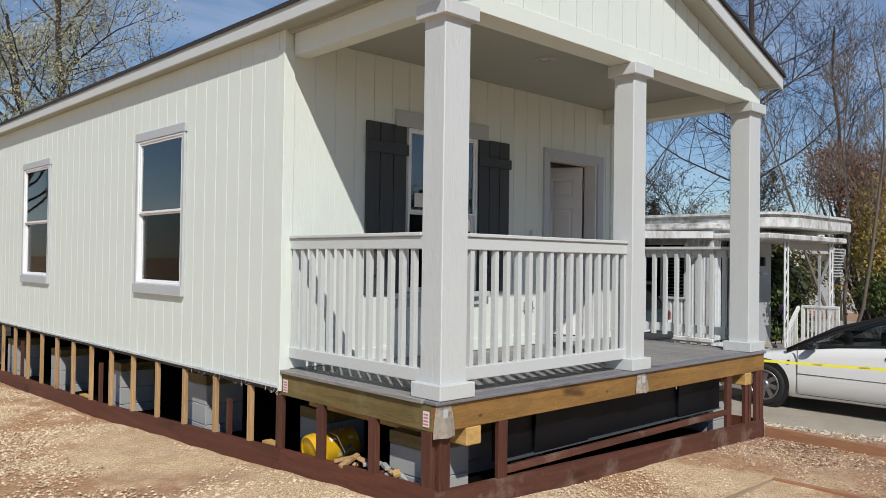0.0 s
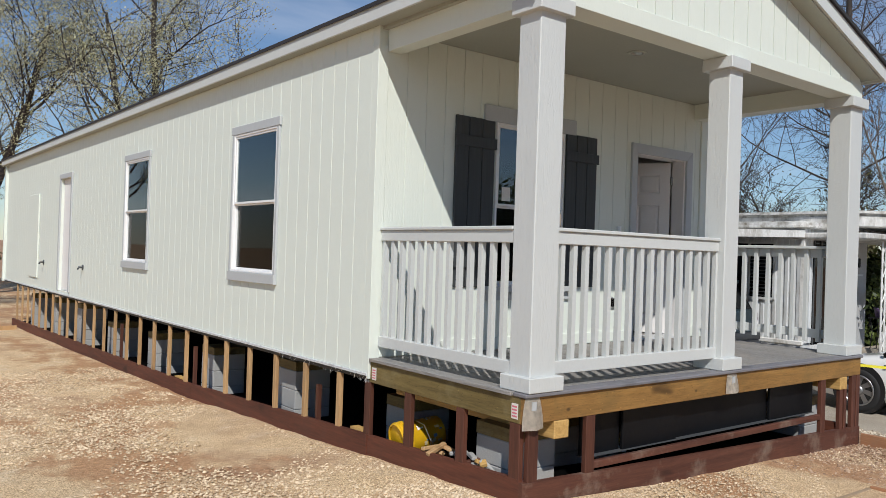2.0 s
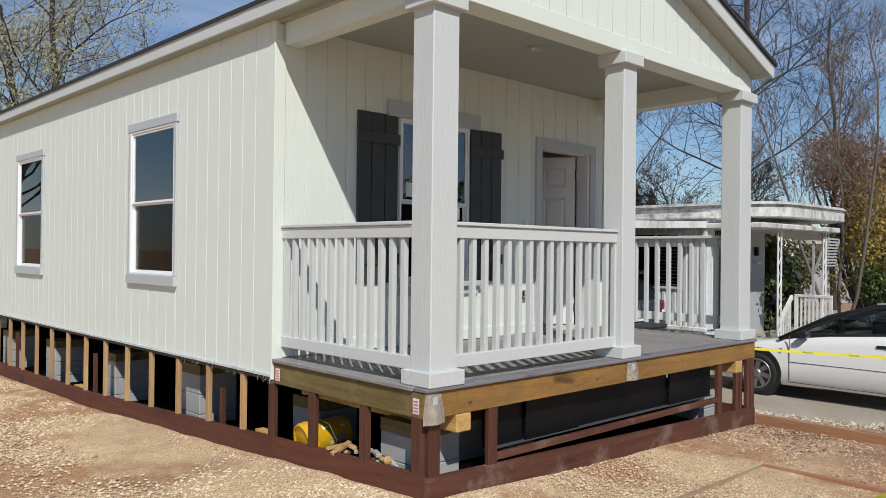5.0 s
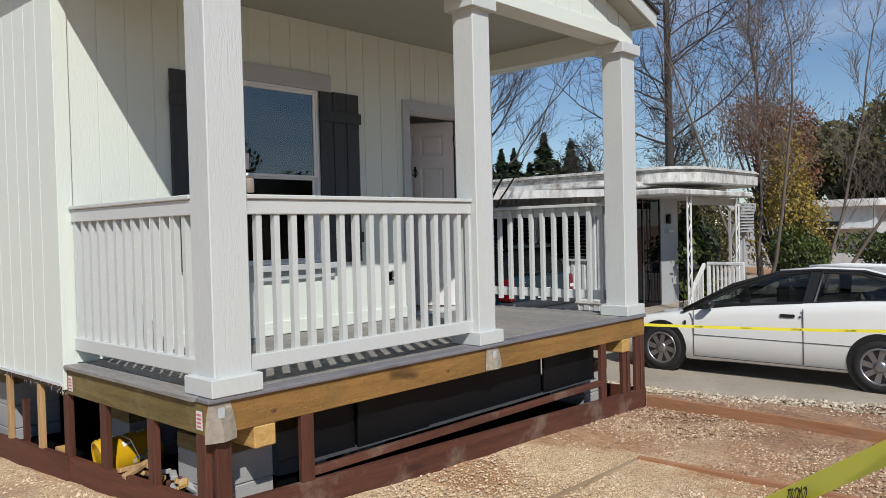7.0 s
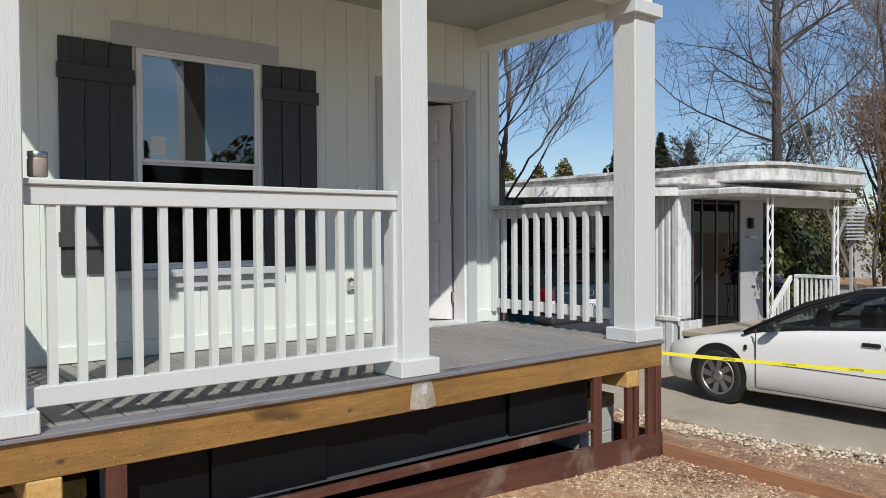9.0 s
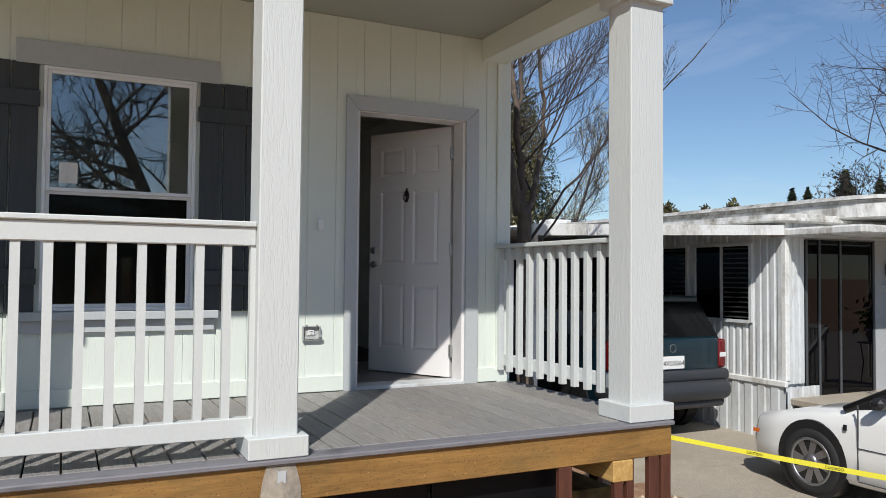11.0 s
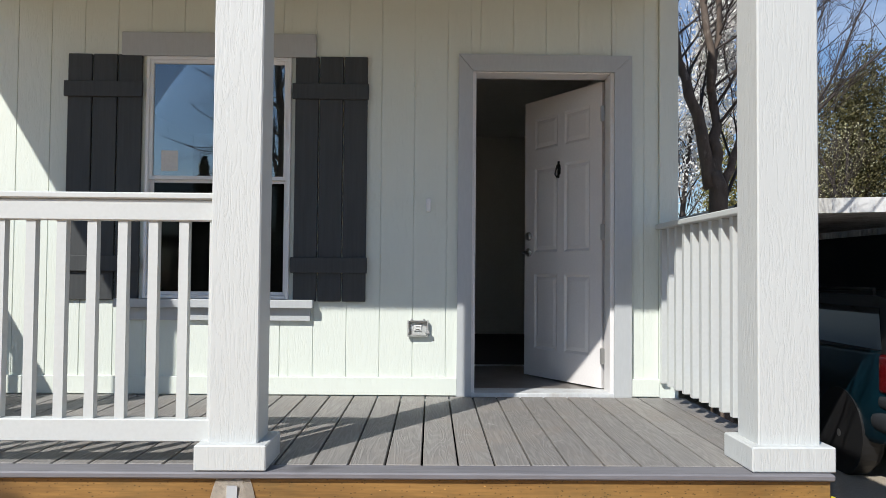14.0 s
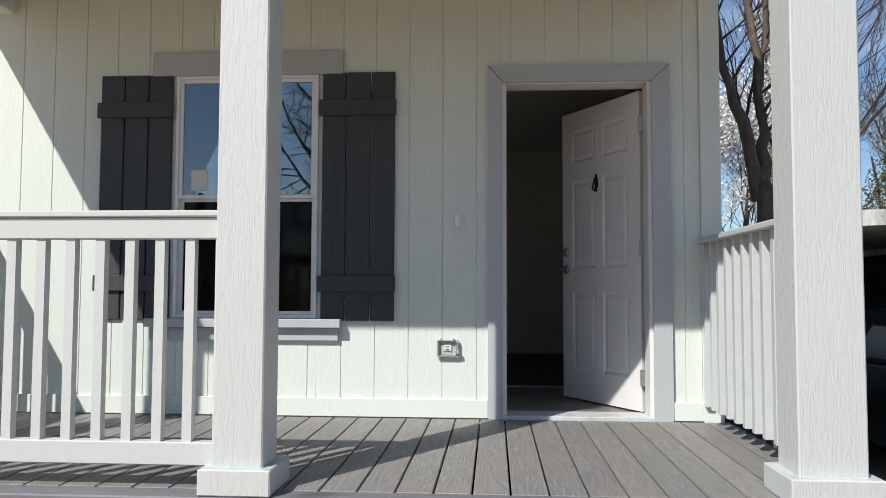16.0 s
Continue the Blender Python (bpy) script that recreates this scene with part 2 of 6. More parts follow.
OLDROOF = surface("weathered_white_roof", (0.66, 0.655, 0.63), 0.6, 0, 0.3, 14, 2.2, (1, 1, 0.25), 0.5, 0.012, dirt=(0.20, 0.17, 0.13), dirt_at=0.47)
DARKGLASS = plain("dark_door_glass", (0.002, 0.002, 0.003), 0.02)
DARKGLASS.node_tree.nodes["Principled BSDF"].inputs["Specular IOR Level"].default_value = 0.25
# the end wall's grey carries porch shade; the stair slats reuse it
SHADEWALL = surface("shaded_wall_and_slat_grey", (0.40, 0.41, 0.42), 0.6, 0, 0.12, 40, 1.5, dirt=(0.25, 0.24, 0.22))
CARWHITE = plain("car_white", (0.80, 0.80, 0.78), 0.3, 0.0, 0.8)
CARBLUE = plain("car_teal", (0.003, 0.019, 0.030), 0.28, 0.1, 0.35)
CARGLASS = plain("car_glass", (0.012, 0.014, 0.016), 0.03, 0.0, 1.0)
TINT = glass("tinted_car_glass", (0.45, 0.48, 0.47), 1.6)
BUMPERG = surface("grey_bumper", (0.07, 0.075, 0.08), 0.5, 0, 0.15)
TYRE = surface("tyre_rubber", (0.017, 0.017, 0.018), 0.8, 0, 0.3, 80, 4)
RIM = plain("alloy_rim", (0.34, 0.34, 0.35), 0.38, 0.85)
DARK = plain("dark_plastic", (0.012, 0.012, 0.013), 0.5)
REDLENS = plain("red_lens", (0.13, 0.006, 0.008), 0.15, 0, 1.0)
CLEARLENS = plain("clear_lens", (0.7, 0.7, 0.7), 0.1, 0, 1.0)
SUVGLASS = plain("tailgate_glass_black", (0.004, 0.005, 0.006), 0.12)
SUVGLASS.node_tree.nodes["Principled BSDF"].inputs["Specular IOR Level"].default_value = 0.15
SUVBUMP = surface("dark_grey_bumper", (0.034, 0.037, 0.042), 0.45, 0, 0.15)
AMBER = plain("amber_lens", (0.6, 0.14, 0.02), 0.2, 0, 1.0)
YELLOW = surface("yellow_plastic", (0.72, 0.42, 0.015), 0.35, 0, 0.1)
TAPE = plain("yellow_tape", (0.88, 0.82, 0.07), 0.35)
PRINT = plain("black_print", (0.012, 0.012, 0.012), 0.5)
PAPER = surface("paper_label", (0.72, 0.69, 0.64), 0.7, 0, 0.1)
WRAP = surface("tan_wrap", (0.60, 0.53, 0.44), 0.8, 0, 0.3, 30, 6, bump=0.8, dist=0.01)
PINK = plain("pink_print", (0.6, 0.15, 0.2), 0.6)
CLEARP = plain("clear_plastic", (0.34, 0.35, 0.35), 0.15, 0, 0.8)
BARK = surface("grey_bark", (0.058, 0.047, 0.042), 0.9, 0, 0.35, 30, 3, (1, 1, 0.3), 0.5, 0.01)
BARKM = surface("brown_bark", (0.115, 0.088, 0.07), 0.9, 0, 0.45, 24, 5, (1, 1, 0.35), 0.7, 0.012, dirt=(0.32, 0.27, 0.23), dirt_at=0.55)
BARKL = surface("pale_bark", (0.16, 0.13, 0.105), 0.9, 0, 0.3, 30, 3, (1, 1, 0.3), 0.5, 0.01)


def leafy(name, a, b2, rough=0.6):
    m, n, l, b = nodes_of(name)
    geo = n.new("ShaderNodeNewGeometry")
    l.new(ramp(n, l, geo.outputs["Random Per Island"], [(0, a), (1, b2)]), b.inputs["Base Color"])
    b.inputs["Roughness"].default_value = rough
    return m


LEAFG = leafy("green_leaves", (0.02, 0.035, 0.008), (0.10, 0.13, 0.025))
LEAFY = leafy("yellow_leaves", (0.15, 0.11, 0.018), (0.40, 0.28, 0.05))
LEAFR = leafy("rust_leaves", (0.12, 0.05, 0.03), (0.25, 0.12, 0.06))
LEAFN = leafy("conifer_needles", (0.012, 0.024, 0.01), (0.035, 0.055, 0.02))
LEAFO = leafy("olive_leaves", (0.05, 0.05, 0.018), (0.13, 0.115, 0.04))
BUDS = leafy("pale_buds", (0.26, 0.25, 0.13), (0.5, 0.48, 0.30))
PETAL = leafy("white_blossom", (0.6, 0.58, 0.54), (0.82, 0.8, 0.76))


def ground_material():
    m, n, l, b = nodes_of("gravel_and_red_dirt")
    src = n.new("ShaderNodeTexCoord").outputs["Object"]
    vo = n.new("ShaderNodeTexVoronoi")
    vo.inputs["Scale"].default_value = 60
    l.new(src, vo.inputs["Vector"])
    v2 = n.new("ShaderNodeTexVoronoi")
    v2.inputs["Scale"].default_value = 150
    l.new(src, v2.inputs["Vector"])
    sep = n.new("ShaderNodeSeparateColor")
    l.new(vo.outputs["Color"], sep.inputs["Color"])
    stone = ramp(n, l, sep.outputs["Red"], [(0.0, (0.30, 0.20, 0.11)), (0.35, (0.62, 0.45, 0.28)), (0.7, (0.80, 0.62, 0.41)), (1.0, (0.98, 0.85, 0.64))])
    sep2 = n.new("ShaderNodeSeparateColor")
    l.new(v2.outputs["Color"], sep2.inputs["Color"])
    sand = ramp(n, l, sep2.outputs["Red"], [(0.0, (0.33, 0.205, 0.105)), (1.0, (0.93, 0.70, 0.43))])
    gravel = mixed(n, l, ramp(n, l, noise_node(n, l, src, 3.0), [(0.52, (0, 0, 0)), (0.68, (0.8, 0.8, 0.8))]), sand, stone)
    d1 = noise_node(n, l, src, 22, (1, 1, 1), 8, 0.7)
    dirt = ramp(n, l, d1, [(0.3, (0.17, 0.085, 0.045)), (0.55, (0.36, 0.205, 0.12)), (0.75, (0.52, 0.34, 0.22))])
    pos = n.new("ShaderNodeSeparateXYZ")
    l.new(src, pos.inputs["Vector"])
    # red dirt lies east of the form board and in worn patches of the gravel
    east = n.new("ShaderNodeMapRange")
    east.inputs["From Min"].default_value, east.inputs["From Max"].default_value = 6.0, 7.6
    l.new(pos.outputs["X"], east.inputs["Value"])
    patch = noise_node(n, l, src, 0.55, (1, 1, 1), 6, 0.62)
    p = ramp(n, l, patch, [(0.50, (0, 0, 0)), (0.66, (0.72, 0.72, 0.72))])
    e = mixed(n, l, 1.0, east.outputs["Result"], ramp(n, l, noise_node(n, l, src, 2.1, (1, 1, 1), 6, 0.6), [(0.28, (0.3, 0.3, 0.3)), (0.55, (1, 1, 1))]), "MULTIPLY")
    f = mixed(n, l, 1.0, p, e, "LIGHTEN")
    worn = ramp(n, l, noise_node(n, l, src, 0.8, (1, 0.6, 1), 7, 0.65), [(0.48, (0, 0, 0)), (0.55, (0.92, 0.92, 0.92))])
    earth = ramp(n, l, d1, [(0.32, (0.27, 0.13, 0.055)), (0.68, (0.60, 0.345, 0.18))])
    gravel = mixed(n, l, worn, gravel, earth)
    l.new(mixed(n, l, f, gravel, dirt), b.inputs["Base Color"])
    b.inputs["Roughness"].default_value = 0.95
    grit = mixed(n, l, 0.55, vo.outputs["Distance"], noise_node(n, l, src, 70, (1, 1, 1), 6, 0.7))
    hh = mixed(n, l, f, grit, noise_node(n, l, src, 34, (1, 1, 1), 9, 0.75))
    relief(n, l, hh, 1.0, 0.02, b)
    return m


GROUND = ground_material()

# ---- building helpers ----


def part(name, bm, mat, parent=None, label="", smooth=False, m=None):
    me = bpy.data.meshes.new(name)
    bm.normal_update()
    bm.to_mesh(me)
    bm.free()
    if smooth:
        me.polygons.foreach_set("use_smooth", [True] * len(me.polygons))
    me.materials.append(mat)
    ob = new(name, me)
    if m is not None:
        ob.matrix_basis = m
    if parent is not None:
        ob.parent = parent
    if label:
        tagged(ob, label)
    return ob


def shared(name, me, parent, m):
    ob = new(name, me)
    ob.parent = parent
    ob.matrix_basis = m
    return ob


def thing(name, label, category, group="", kind="", m=None):
    ob = new(name)
    ob.empty_display_size = 0.1
    if m is not None:
        ob.matrix_basis = m
    return tagged(ob, label, category, group, kind)


def box(bm, x0, x1, y0, y1, z0, z1, bevel=0.0):
    v = [bm.verts.new((x, y, z)) for z in (z0, z1) for y in (y0, y1) for x in (x0, x1)]
    fs = [bm.faces.new([v[k] for k in q]) for q in ((0, 2, 3, 1), (4, 5, 7, 6), (0, 1, 5, 4), (2, 6, 7, 3), (0, 4, 6, 2), (1, 3, 7, 5))]
    if bevel:
        es = {e for f in fs for e in f.edges}
        bmesh.ops.bevel(bm, geom=list(es), offset=bevel, segments=1, affect="EDGES", profile=0.5)
    return bm


def boxed(*a, bevel=0.0):
    return box(bmesh.new(), *a, bevel=bevel)


def tube(bm, pts, radii, sides=6, cap=True):
    rings = []
    up = Vector((0.13, 0.07, 1)).normalized()
    for k, p in enumerate(pts):
        p = Vector(p)
        d = (Vector(pts[min(k + 1, len(pts) - 1)]) - Vector(pts[max(k - 1, 0)])).normalized()
        a = d.cross(up)
        a = d.cross(Vector((1, 0, 0))) if a.length < 0.05 else a
        a.normalize()
        c = d.cross(a)
        rings.append([bm.verts.new(p + radii[k] * (math.cos(2 * math.pi * s / sides) * a + math.sin(2 * math.pi * s / sides) * c)) for s in range(sides)])
    for r, q in zip(rings, rings[1:]):
        for s in range(sides):
            bm.faces.new((r[s], r[(s + 1) % sides], q[(s + 1) % sides], q[s]))
    if cap:
        bm.faces.new(rings[0][::-1])
        bm.faces.new(rings[-1])
    return bm


def lathe(bm, profile, sides=24, axis="z", at=(0, 0, 0)):
    """profile: rows of (radius, height) turned round the axis."""
    rings = []
    for r, hgt in profile:
        ring = []
        for s in range(sides):
            a = 2 * math.pi * s / sides
            p = {"z": (r * math.cos(a), r * math.sin(a), hgt), "x": (hgt, r * math.cos(a), r * math.sin(a)), "y": (r * math.sin(a), hgt, r * math.cos(a))}[axis]
            ring.append(bm.verts.new(Vector(at) + Vector(p)))
        rings.append(ring)
    for r, q in zip(rings, rings[1:]):
        for s in range(sides):
            bm.faces.new((r[s], r[(s + 1) % sides], q[(s + 1) % sides], q[s]))
    bm.faces.new(rings[0][::-1])
    bm.faces.new(rings[-1])
    return bm


def prism(bm, outline, axis, a0, a1):
    """An outline in the two other axes, drawn out along one."""
    def at(p, a):
        return {"x": (a, p[0], p[1]), "y": (p[0], a, p[1]), "z": (p[0], p[1], a)}[axis]
    lo = [bm.verts.new(at(p, a0)) for p in outline]
    hi = [bm.verts.new(at(p, a1)) for p in outline]
    k = len(outline)
    bm.faces.new(lo[::-1])
    bm.faces.new(hi)
    for s in range(k):
        bm.faces.new((lo[s], lo[(s + 1) % k], hi[(s + 1) % k], hi[s]))
    bmesh.ops.recalc_face_normals(bm, faces=bm.faces)
    return bm


def smooth(a, b, v):
    t = min(1.0, max(0.0, (v - a) / (b - a)))
    return t * t * (3 - 2 * t)

# ---- ground and driveway ----


def fall(y):
    """How far the ground along the west side drops towards the back."""
    return -0.030 * min(max(y - 4.9, 0), 4.5) - 0.017 * min(max(y - 9.4, 0), 14.0)


def level(x, y):
    east = smooth(8.2, 9.9, x)
    z = (1 - east) * fall(y) - 0.225 * east
    bank = 0.155 - 0.039 * (min(max(x, 3.3), 8.0) - 3.3)
    d = max(0.0, 3.55 - y, 3.3 - x) if y < 8 else max(0.0, 3.3 - x)
    z += bank * math.exp(-d / 0.45) * (1 - east) * max(0.0, (0.155 - 0.0496 * min(max(y - 3.55, 0), 5.85) - fall(y)) / 0.155) * (1 if y < 9.4 else 0)
    return z


def spread_axis(fine0, fine1, step, far):
    out = [fine0 + step * k for k in range(int((fine1 - fine0) / step) + 1)]
    g, a, b = step, out[0], out[-1]
    lo, hi = [], []
    while b < far:
        g *= 1.35
        a, b = a - g, b + g
        lo.append(a)
        hi.append(b)
    return lo[::-1] + out + hi


def make_ground():
    xs, ys = spread_axis(-3.0, 11.0, 0.09, 1500), spread_axis(-1.5, 13.0, 0.1, 1500)
    verts = []
    for y in ys:
        for x in xs:
            near = smooth(40, 15, abs(x)) * smooth(45, 20, abs(y))
            rough = 0.012 * noise.noise((x * 3.1, y * 3.1, 0)) + 0.02 * noise.noise((x * 0.7, y * 0.7, 5))
            rough += (0.012 * noise.noise((x * 7, y * 7, 2)) + 0.03 * abs(noise.noise((x * 2.3, y * 2.3, 9)))) * smooth(7.6, 8.6, x)
            if x > 9.7:
                rough = -0.02
            verts.append((x, y, (level(x, y) if near > 0 else -0.3) + rough * near))
    w = len(xs)
    faces = [(j * w + i, j * w + i + 1, (j + 1) * w + i + 1, (j + 1) * w + i) for j in range(len(ys) - 1) for i in range(w - 1)]
    me = bpy.data.meshes.new("ground")
    me.from_pydata(verts, [], faces)
    me.polygons.foreach_set("use_smooth", [True] * len(me.polygons))
    me.materials.append(GROUND)
    tagged(new("ground", me), "tan gravel and red-brown dirt", "ground", kind="structure")


make_ground()


def drive_edge(y):
    return 9.45 + 0.33 * min(max(4.4 - y, 0), 3.0) + 0.06 * math.sin(y * 1.7) + 0.03 * math.sin(y * 5.1)


def make_drive():
    bm = bmesh.new()
    rows = []
    ys = [-12 + 0.25 * k for k in range(113)]
    for y in ys:
        e = drive_edge(y)
        xs = [e, e + 0.15, e + 0.6, 10.8, 12.0, 14.0, 18.0, 30.0]
        rows.append([bm.verts.new((x, y, -0.235 if k == 0 else -0.205 + 0.006 * noise.noise((x, y, 0)))) for k, x in enumerate(xs)])
    for r, q in zip(rows, rows[1:]):
        for k in range(len(r) - 1):
            bm.faces.new((r[k], r[k + 1], q[k + 1], q[k]))
    tagged(part("driveway", bm, CONC, None, "", True), "worn grey concrete driveway with hairline cracks", "driveway", kind="structure")


make_drive()

# ---- house: the plan ----
WX, EX = 3.335, 8.0          # west corner and east end of the front wall
FY = 5.40                    # front wall, outer face
DZ = 0.872                   # top of the deck
DY = 3.553                   # front edge of the deck
BACK = 22.4
SKEW = pose(WX, FY, 0, 0, 0, 0.7)   # the long west wall turns a little from square
PX, PITCH = 5.66, 0.335      # ridge and slope of the roof
BEAM = 3.455                 # underside of the porch beam

house = thing("house", "new off-white single-storey manufactured home on open skirting frame", "house")


def cut_strips(a0, a1, step, holes, z0, z1):
    """Upright strips of siding between the grooves, cut round the openings: rows of (a, b, low, high)."""
    marks = {round(a0 + step * k, 4) for k in range(int((a1 - a0) / step) + 1)} | {a0, a1}
    out = []
    ms = sorted(marks)
    for a, b in zip(ms, ms[1:]):
        if b - a < 0.02:
            continue
        cuts = sorted({a, b} | {v for h in holes for v in h[:2] if a < v < b})
        for p, q in zip(cuts, cuts[1:]):
            mid = (p + q) / 2
            free = [(z0, z1)]
            for h in holes:
                if h[0] <= mid <= h[1]:
                    free = [s for lo, hi in free for s in ((lo, min(hi, h[2])), (max(lo, h[3]), hi)) if s[1] - s[0] > 0.01]
            out += [(p, q, lo, hi, p == a, q == b) for lo, hi in free]
    return out


STRIPS = []


def board_mesh(w, hgt, t, lg, rg):
    """A siding strip in its own frame: x along the wall, y out of it (towards -y), grooves at its sides."""
    g = 0.002
    bm = bmesh.new()
    x0, x1 = (g if lg else 0), (w - g if rg else w)
    c = 0.0018
    outline = [(x0, 0), (x1, 0), (x1, -t + c), (x1 - c, -t), (x0 + c, -t), (x0, -t + c)]
    prism(bm, outline, "z", 0, hgt)
    me = bpy.data.meshes.new("siding_board")
    bm.to_mesh(me)
    bm.free()
    me.materials.append(SIDING)
    return me


# front wall: core with the window and door openings
WIN = (4.655, 5.565, 1.47, 2.995)
DOOR = (6.70, 7.625, DZ - 0.03, 2.945)
spans = ((WIN[1], DOOR[0], 0.70, 3.62), (WX + 0.02, WIN[0], 0.70, 3.62), (WIN[0], WIN[1], 0.70, WIN[2]), (WIN[0], WIN[1], WIN[3], 3.62),
         (DOOR[0], DOOR[1], 0.70, DOOR[2]), (DOOR[0], DOOR[1], DOOR[3], 3.62), (DOOR[1], EX - 0.01, 0.70, 3.62))
for k, (a, b, lo, hi) in enumerate(spans):
    o = part("wall_front" if k == 0 else "wall_panel", boxed(a, b, FY + 0.006, FY + 0.13, lo, hi), SIDING, house)
    front = o if k == 0 else front
tagged(front, "off-white grooved front wall panel")
STRIPS += [(front, Matrix.Translation((a, FY + 0.006, lo)), b - a, hi - lo, lg, rg) for a, b, lo, hi, lg, rg in cut_strips(WX + 0.09, EX - 0.10, 0.2085, [WIN, DOOR], DZ, 3.60)]
part("corner_trim", boxed(WX - 0.012, WX + 0.09, FY - 0.018, FY + 0.012, 0.70, 3.47, bevel=0.003), SIDING, house)
part("corner_trim", boxed(EX - 0.10, EX + 0.02, FY - 0.018, FY + 0.012, 0.70, 3.47, bevel=0.003), SIDING, house)
for a, b in ((WX + 0.09, 6.622), (7.722, EX - 0.10)):
    part("baseboard", boxed(a, b, FY - 0.02, FY - 0.0005, DZ + 0.004, DZ + 0.115, bevel=0.003), SIDING, house)

# west wall, turned by the skew; its own frame runs along +y from the corner
W1, W2, SD = (1.775, 2.83, 1.485, 2.99), (5.77, 6.85, 1.485, 2.99), (10.26, 11.08, 0.80, 2.96)
LEN = BACK - FY
spans, last = [], 0.0
for h in (W1, W2, SD):
    spans += [(last, h[0], 0.735, 3.64), (h[0], h[1], 0.735, h[2]), (h[0], h[1], h[3], 3.64)]
    last = h[1]
spans.append((last, LEN, 0.735, 3.64))
for k, (a, b, lo, hi) in enumerate(spans):
    o = part("wall_west" if k == 0 else "wall_panel", boxed(0.006, 0.12, a, b, lo, hi), SIDING, house, "", False, SKEW)
    west = o if k == 0 else west
tagged(west, "off-white grooved long side wall in sunlight")
for a, b, lo, hi, lg, rg in cut_strips(0.09, LEN, 0.2085, [W1, W2, SD], 0.745, 3.628):
    STRIPS.append((west, Matrix.Translation((0.006, b, lo)) @ pose(0, 0, 0, 0, 0, -90), b - a, hi - lo, rg, lg))
part("corner_trim", boxed(-0.006, 0.012, 0.0, 0.085, 0.735, 3.47, bevel=0.003), SIDING, house, "", False, SKEW)
part("bottom_flashing", boxed(-0.02, 0.012, 0.0, LEN, 0.724, 0.744), ALU, house, "", False, SKEW)
part("torn_underlay", boxed(0.0, 0.15, 0.0, LEN, 0.69, 0.722), DARK, house, "", False, SKEW)
for nm, a in (("wall_east", (EX - 0.12, EX, FY + 0.13, BACK, 0.70, 3.60)), ("wall_back", (WX - 0.27, EX - 0.12, BACK - 0.1, BACK, 0.70, 3.60))):
    part(nm, boxed(*a), SIDING, house)
part("floor_frame", boxed(WX + 0.02, EX - 0.02, FY + 0.02, BACK - 0.1, 0.70, 0.86), DARK, house)

# roof: two slopes, eaves, rakes, gable
def roof_z(x, lift=0.0):
    return 3.785 + PITCH * (PX - 3.245 - abs(x - PX)) + lift


RY0, RY1, OH = 3.40, BACK + 0.2, 2.465
for sgn, nm in ((-1, "roof_slope"), (1, "roof_slope")):
    x1 = PX + sgn * OH
    o = [(PX, roof_z(PX, -0.03)), (x1, roof_z(x1, -0.036)), (x1, roof_z(x1)), (PX, roof_z(PX))]
    part(nm, prism(bmesh.new(), o, "y", RY0 - 0.02, FY + 0.3), SHINGLE, house, "thin black shingle roof edge")
    o2 = [(x - WX, z) for x, z in o]
    part(nm, prism(bmesh.new(), o2, "y", 0.3, LEN + 0.2), SHINGLE, house, "", False, SKEW if sgn < 0 else pose(WX, FY, 0))
part("eave_fascia", boxed(-0.125, -0.105, 0.0, LEN + 0.2, 3.625, 3.742, bevel=0.002), WHITE, house, "", False, SKEW)
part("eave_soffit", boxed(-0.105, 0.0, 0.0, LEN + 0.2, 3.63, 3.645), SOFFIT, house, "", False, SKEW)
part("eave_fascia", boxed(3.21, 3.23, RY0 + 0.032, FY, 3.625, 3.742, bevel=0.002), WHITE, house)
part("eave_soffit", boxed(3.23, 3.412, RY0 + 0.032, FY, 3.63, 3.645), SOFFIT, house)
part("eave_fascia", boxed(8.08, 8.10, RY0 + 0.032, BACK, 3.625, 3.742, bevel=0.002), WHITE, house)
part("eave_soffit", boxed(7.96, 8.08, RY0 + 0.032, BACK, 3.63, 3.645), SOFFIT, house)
for sgn in (-1, 1):
    xe = PX + sgn * (OH - 0.02)
    o = [(PX, roof_z(PX, -0.165)), (xe, roof_z(xe, -0.165)), (xe, roof_z(xe, -0.031)), (PX, roof_z(PX, -0.031))]
    part("rake_board", prism(bmesh.new(), o, "y", RY0 + 0.005, RY0 + 0.03), WHITE, house)
    xi = PX + sgn * (OH - 0.10)
    o = [(PX, roof_z(PX, -0.18)), (xi, roof_z(xi, -0.18)), (xi, roof_z(xi, -0.166)), (PX, roof_z(PX, -0.166))]
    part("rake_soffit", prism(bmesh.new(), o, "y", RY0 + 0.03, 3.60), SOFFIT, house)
gx0, gx1 = 3.36, 7.96
gable = part("gable", prism(bmesh.new(), [(gx0, BEAM + 0.1), (gx1, BEAM + 0.1), (gx1, roof_z(gx1, -0.05)), (PX, roof_z(PX, -0.05)), (gx0, roof_z(gx0, -0.05))], "y", 3.612, 3.70), SIDING, house, "off-white grooved gable over the porch")
x = gx0
while x < gx1 - 0.05:
    xb = min(x + 0.2085, gx1)
    bm = bmesh.new()
    prism(bm, [(x + 0.005, BEAM + 0.12), (xb - 0.005, BEAM + 0.12), (xb - 0.005, roof_z(xb - 0.005, -0.17)), (x + 0.005, roof_z(x + 0.005, -0.17))], "y", 3.602, 3.613)
    part("siding_board", bm, SIDING, gable)
    x = xb
part("back_gable", prism(bmesh.new(), [(WX - 0.25, 3.58), (EX, 3.58), (EX, roof_z(EX, -0.05)), (PX, roof_z(PX, -0.05)), (WX - 0.25, roof_z(WX - 0.25, -0.05))], "y", BACK - 0.1, BACK), SIDING, house)

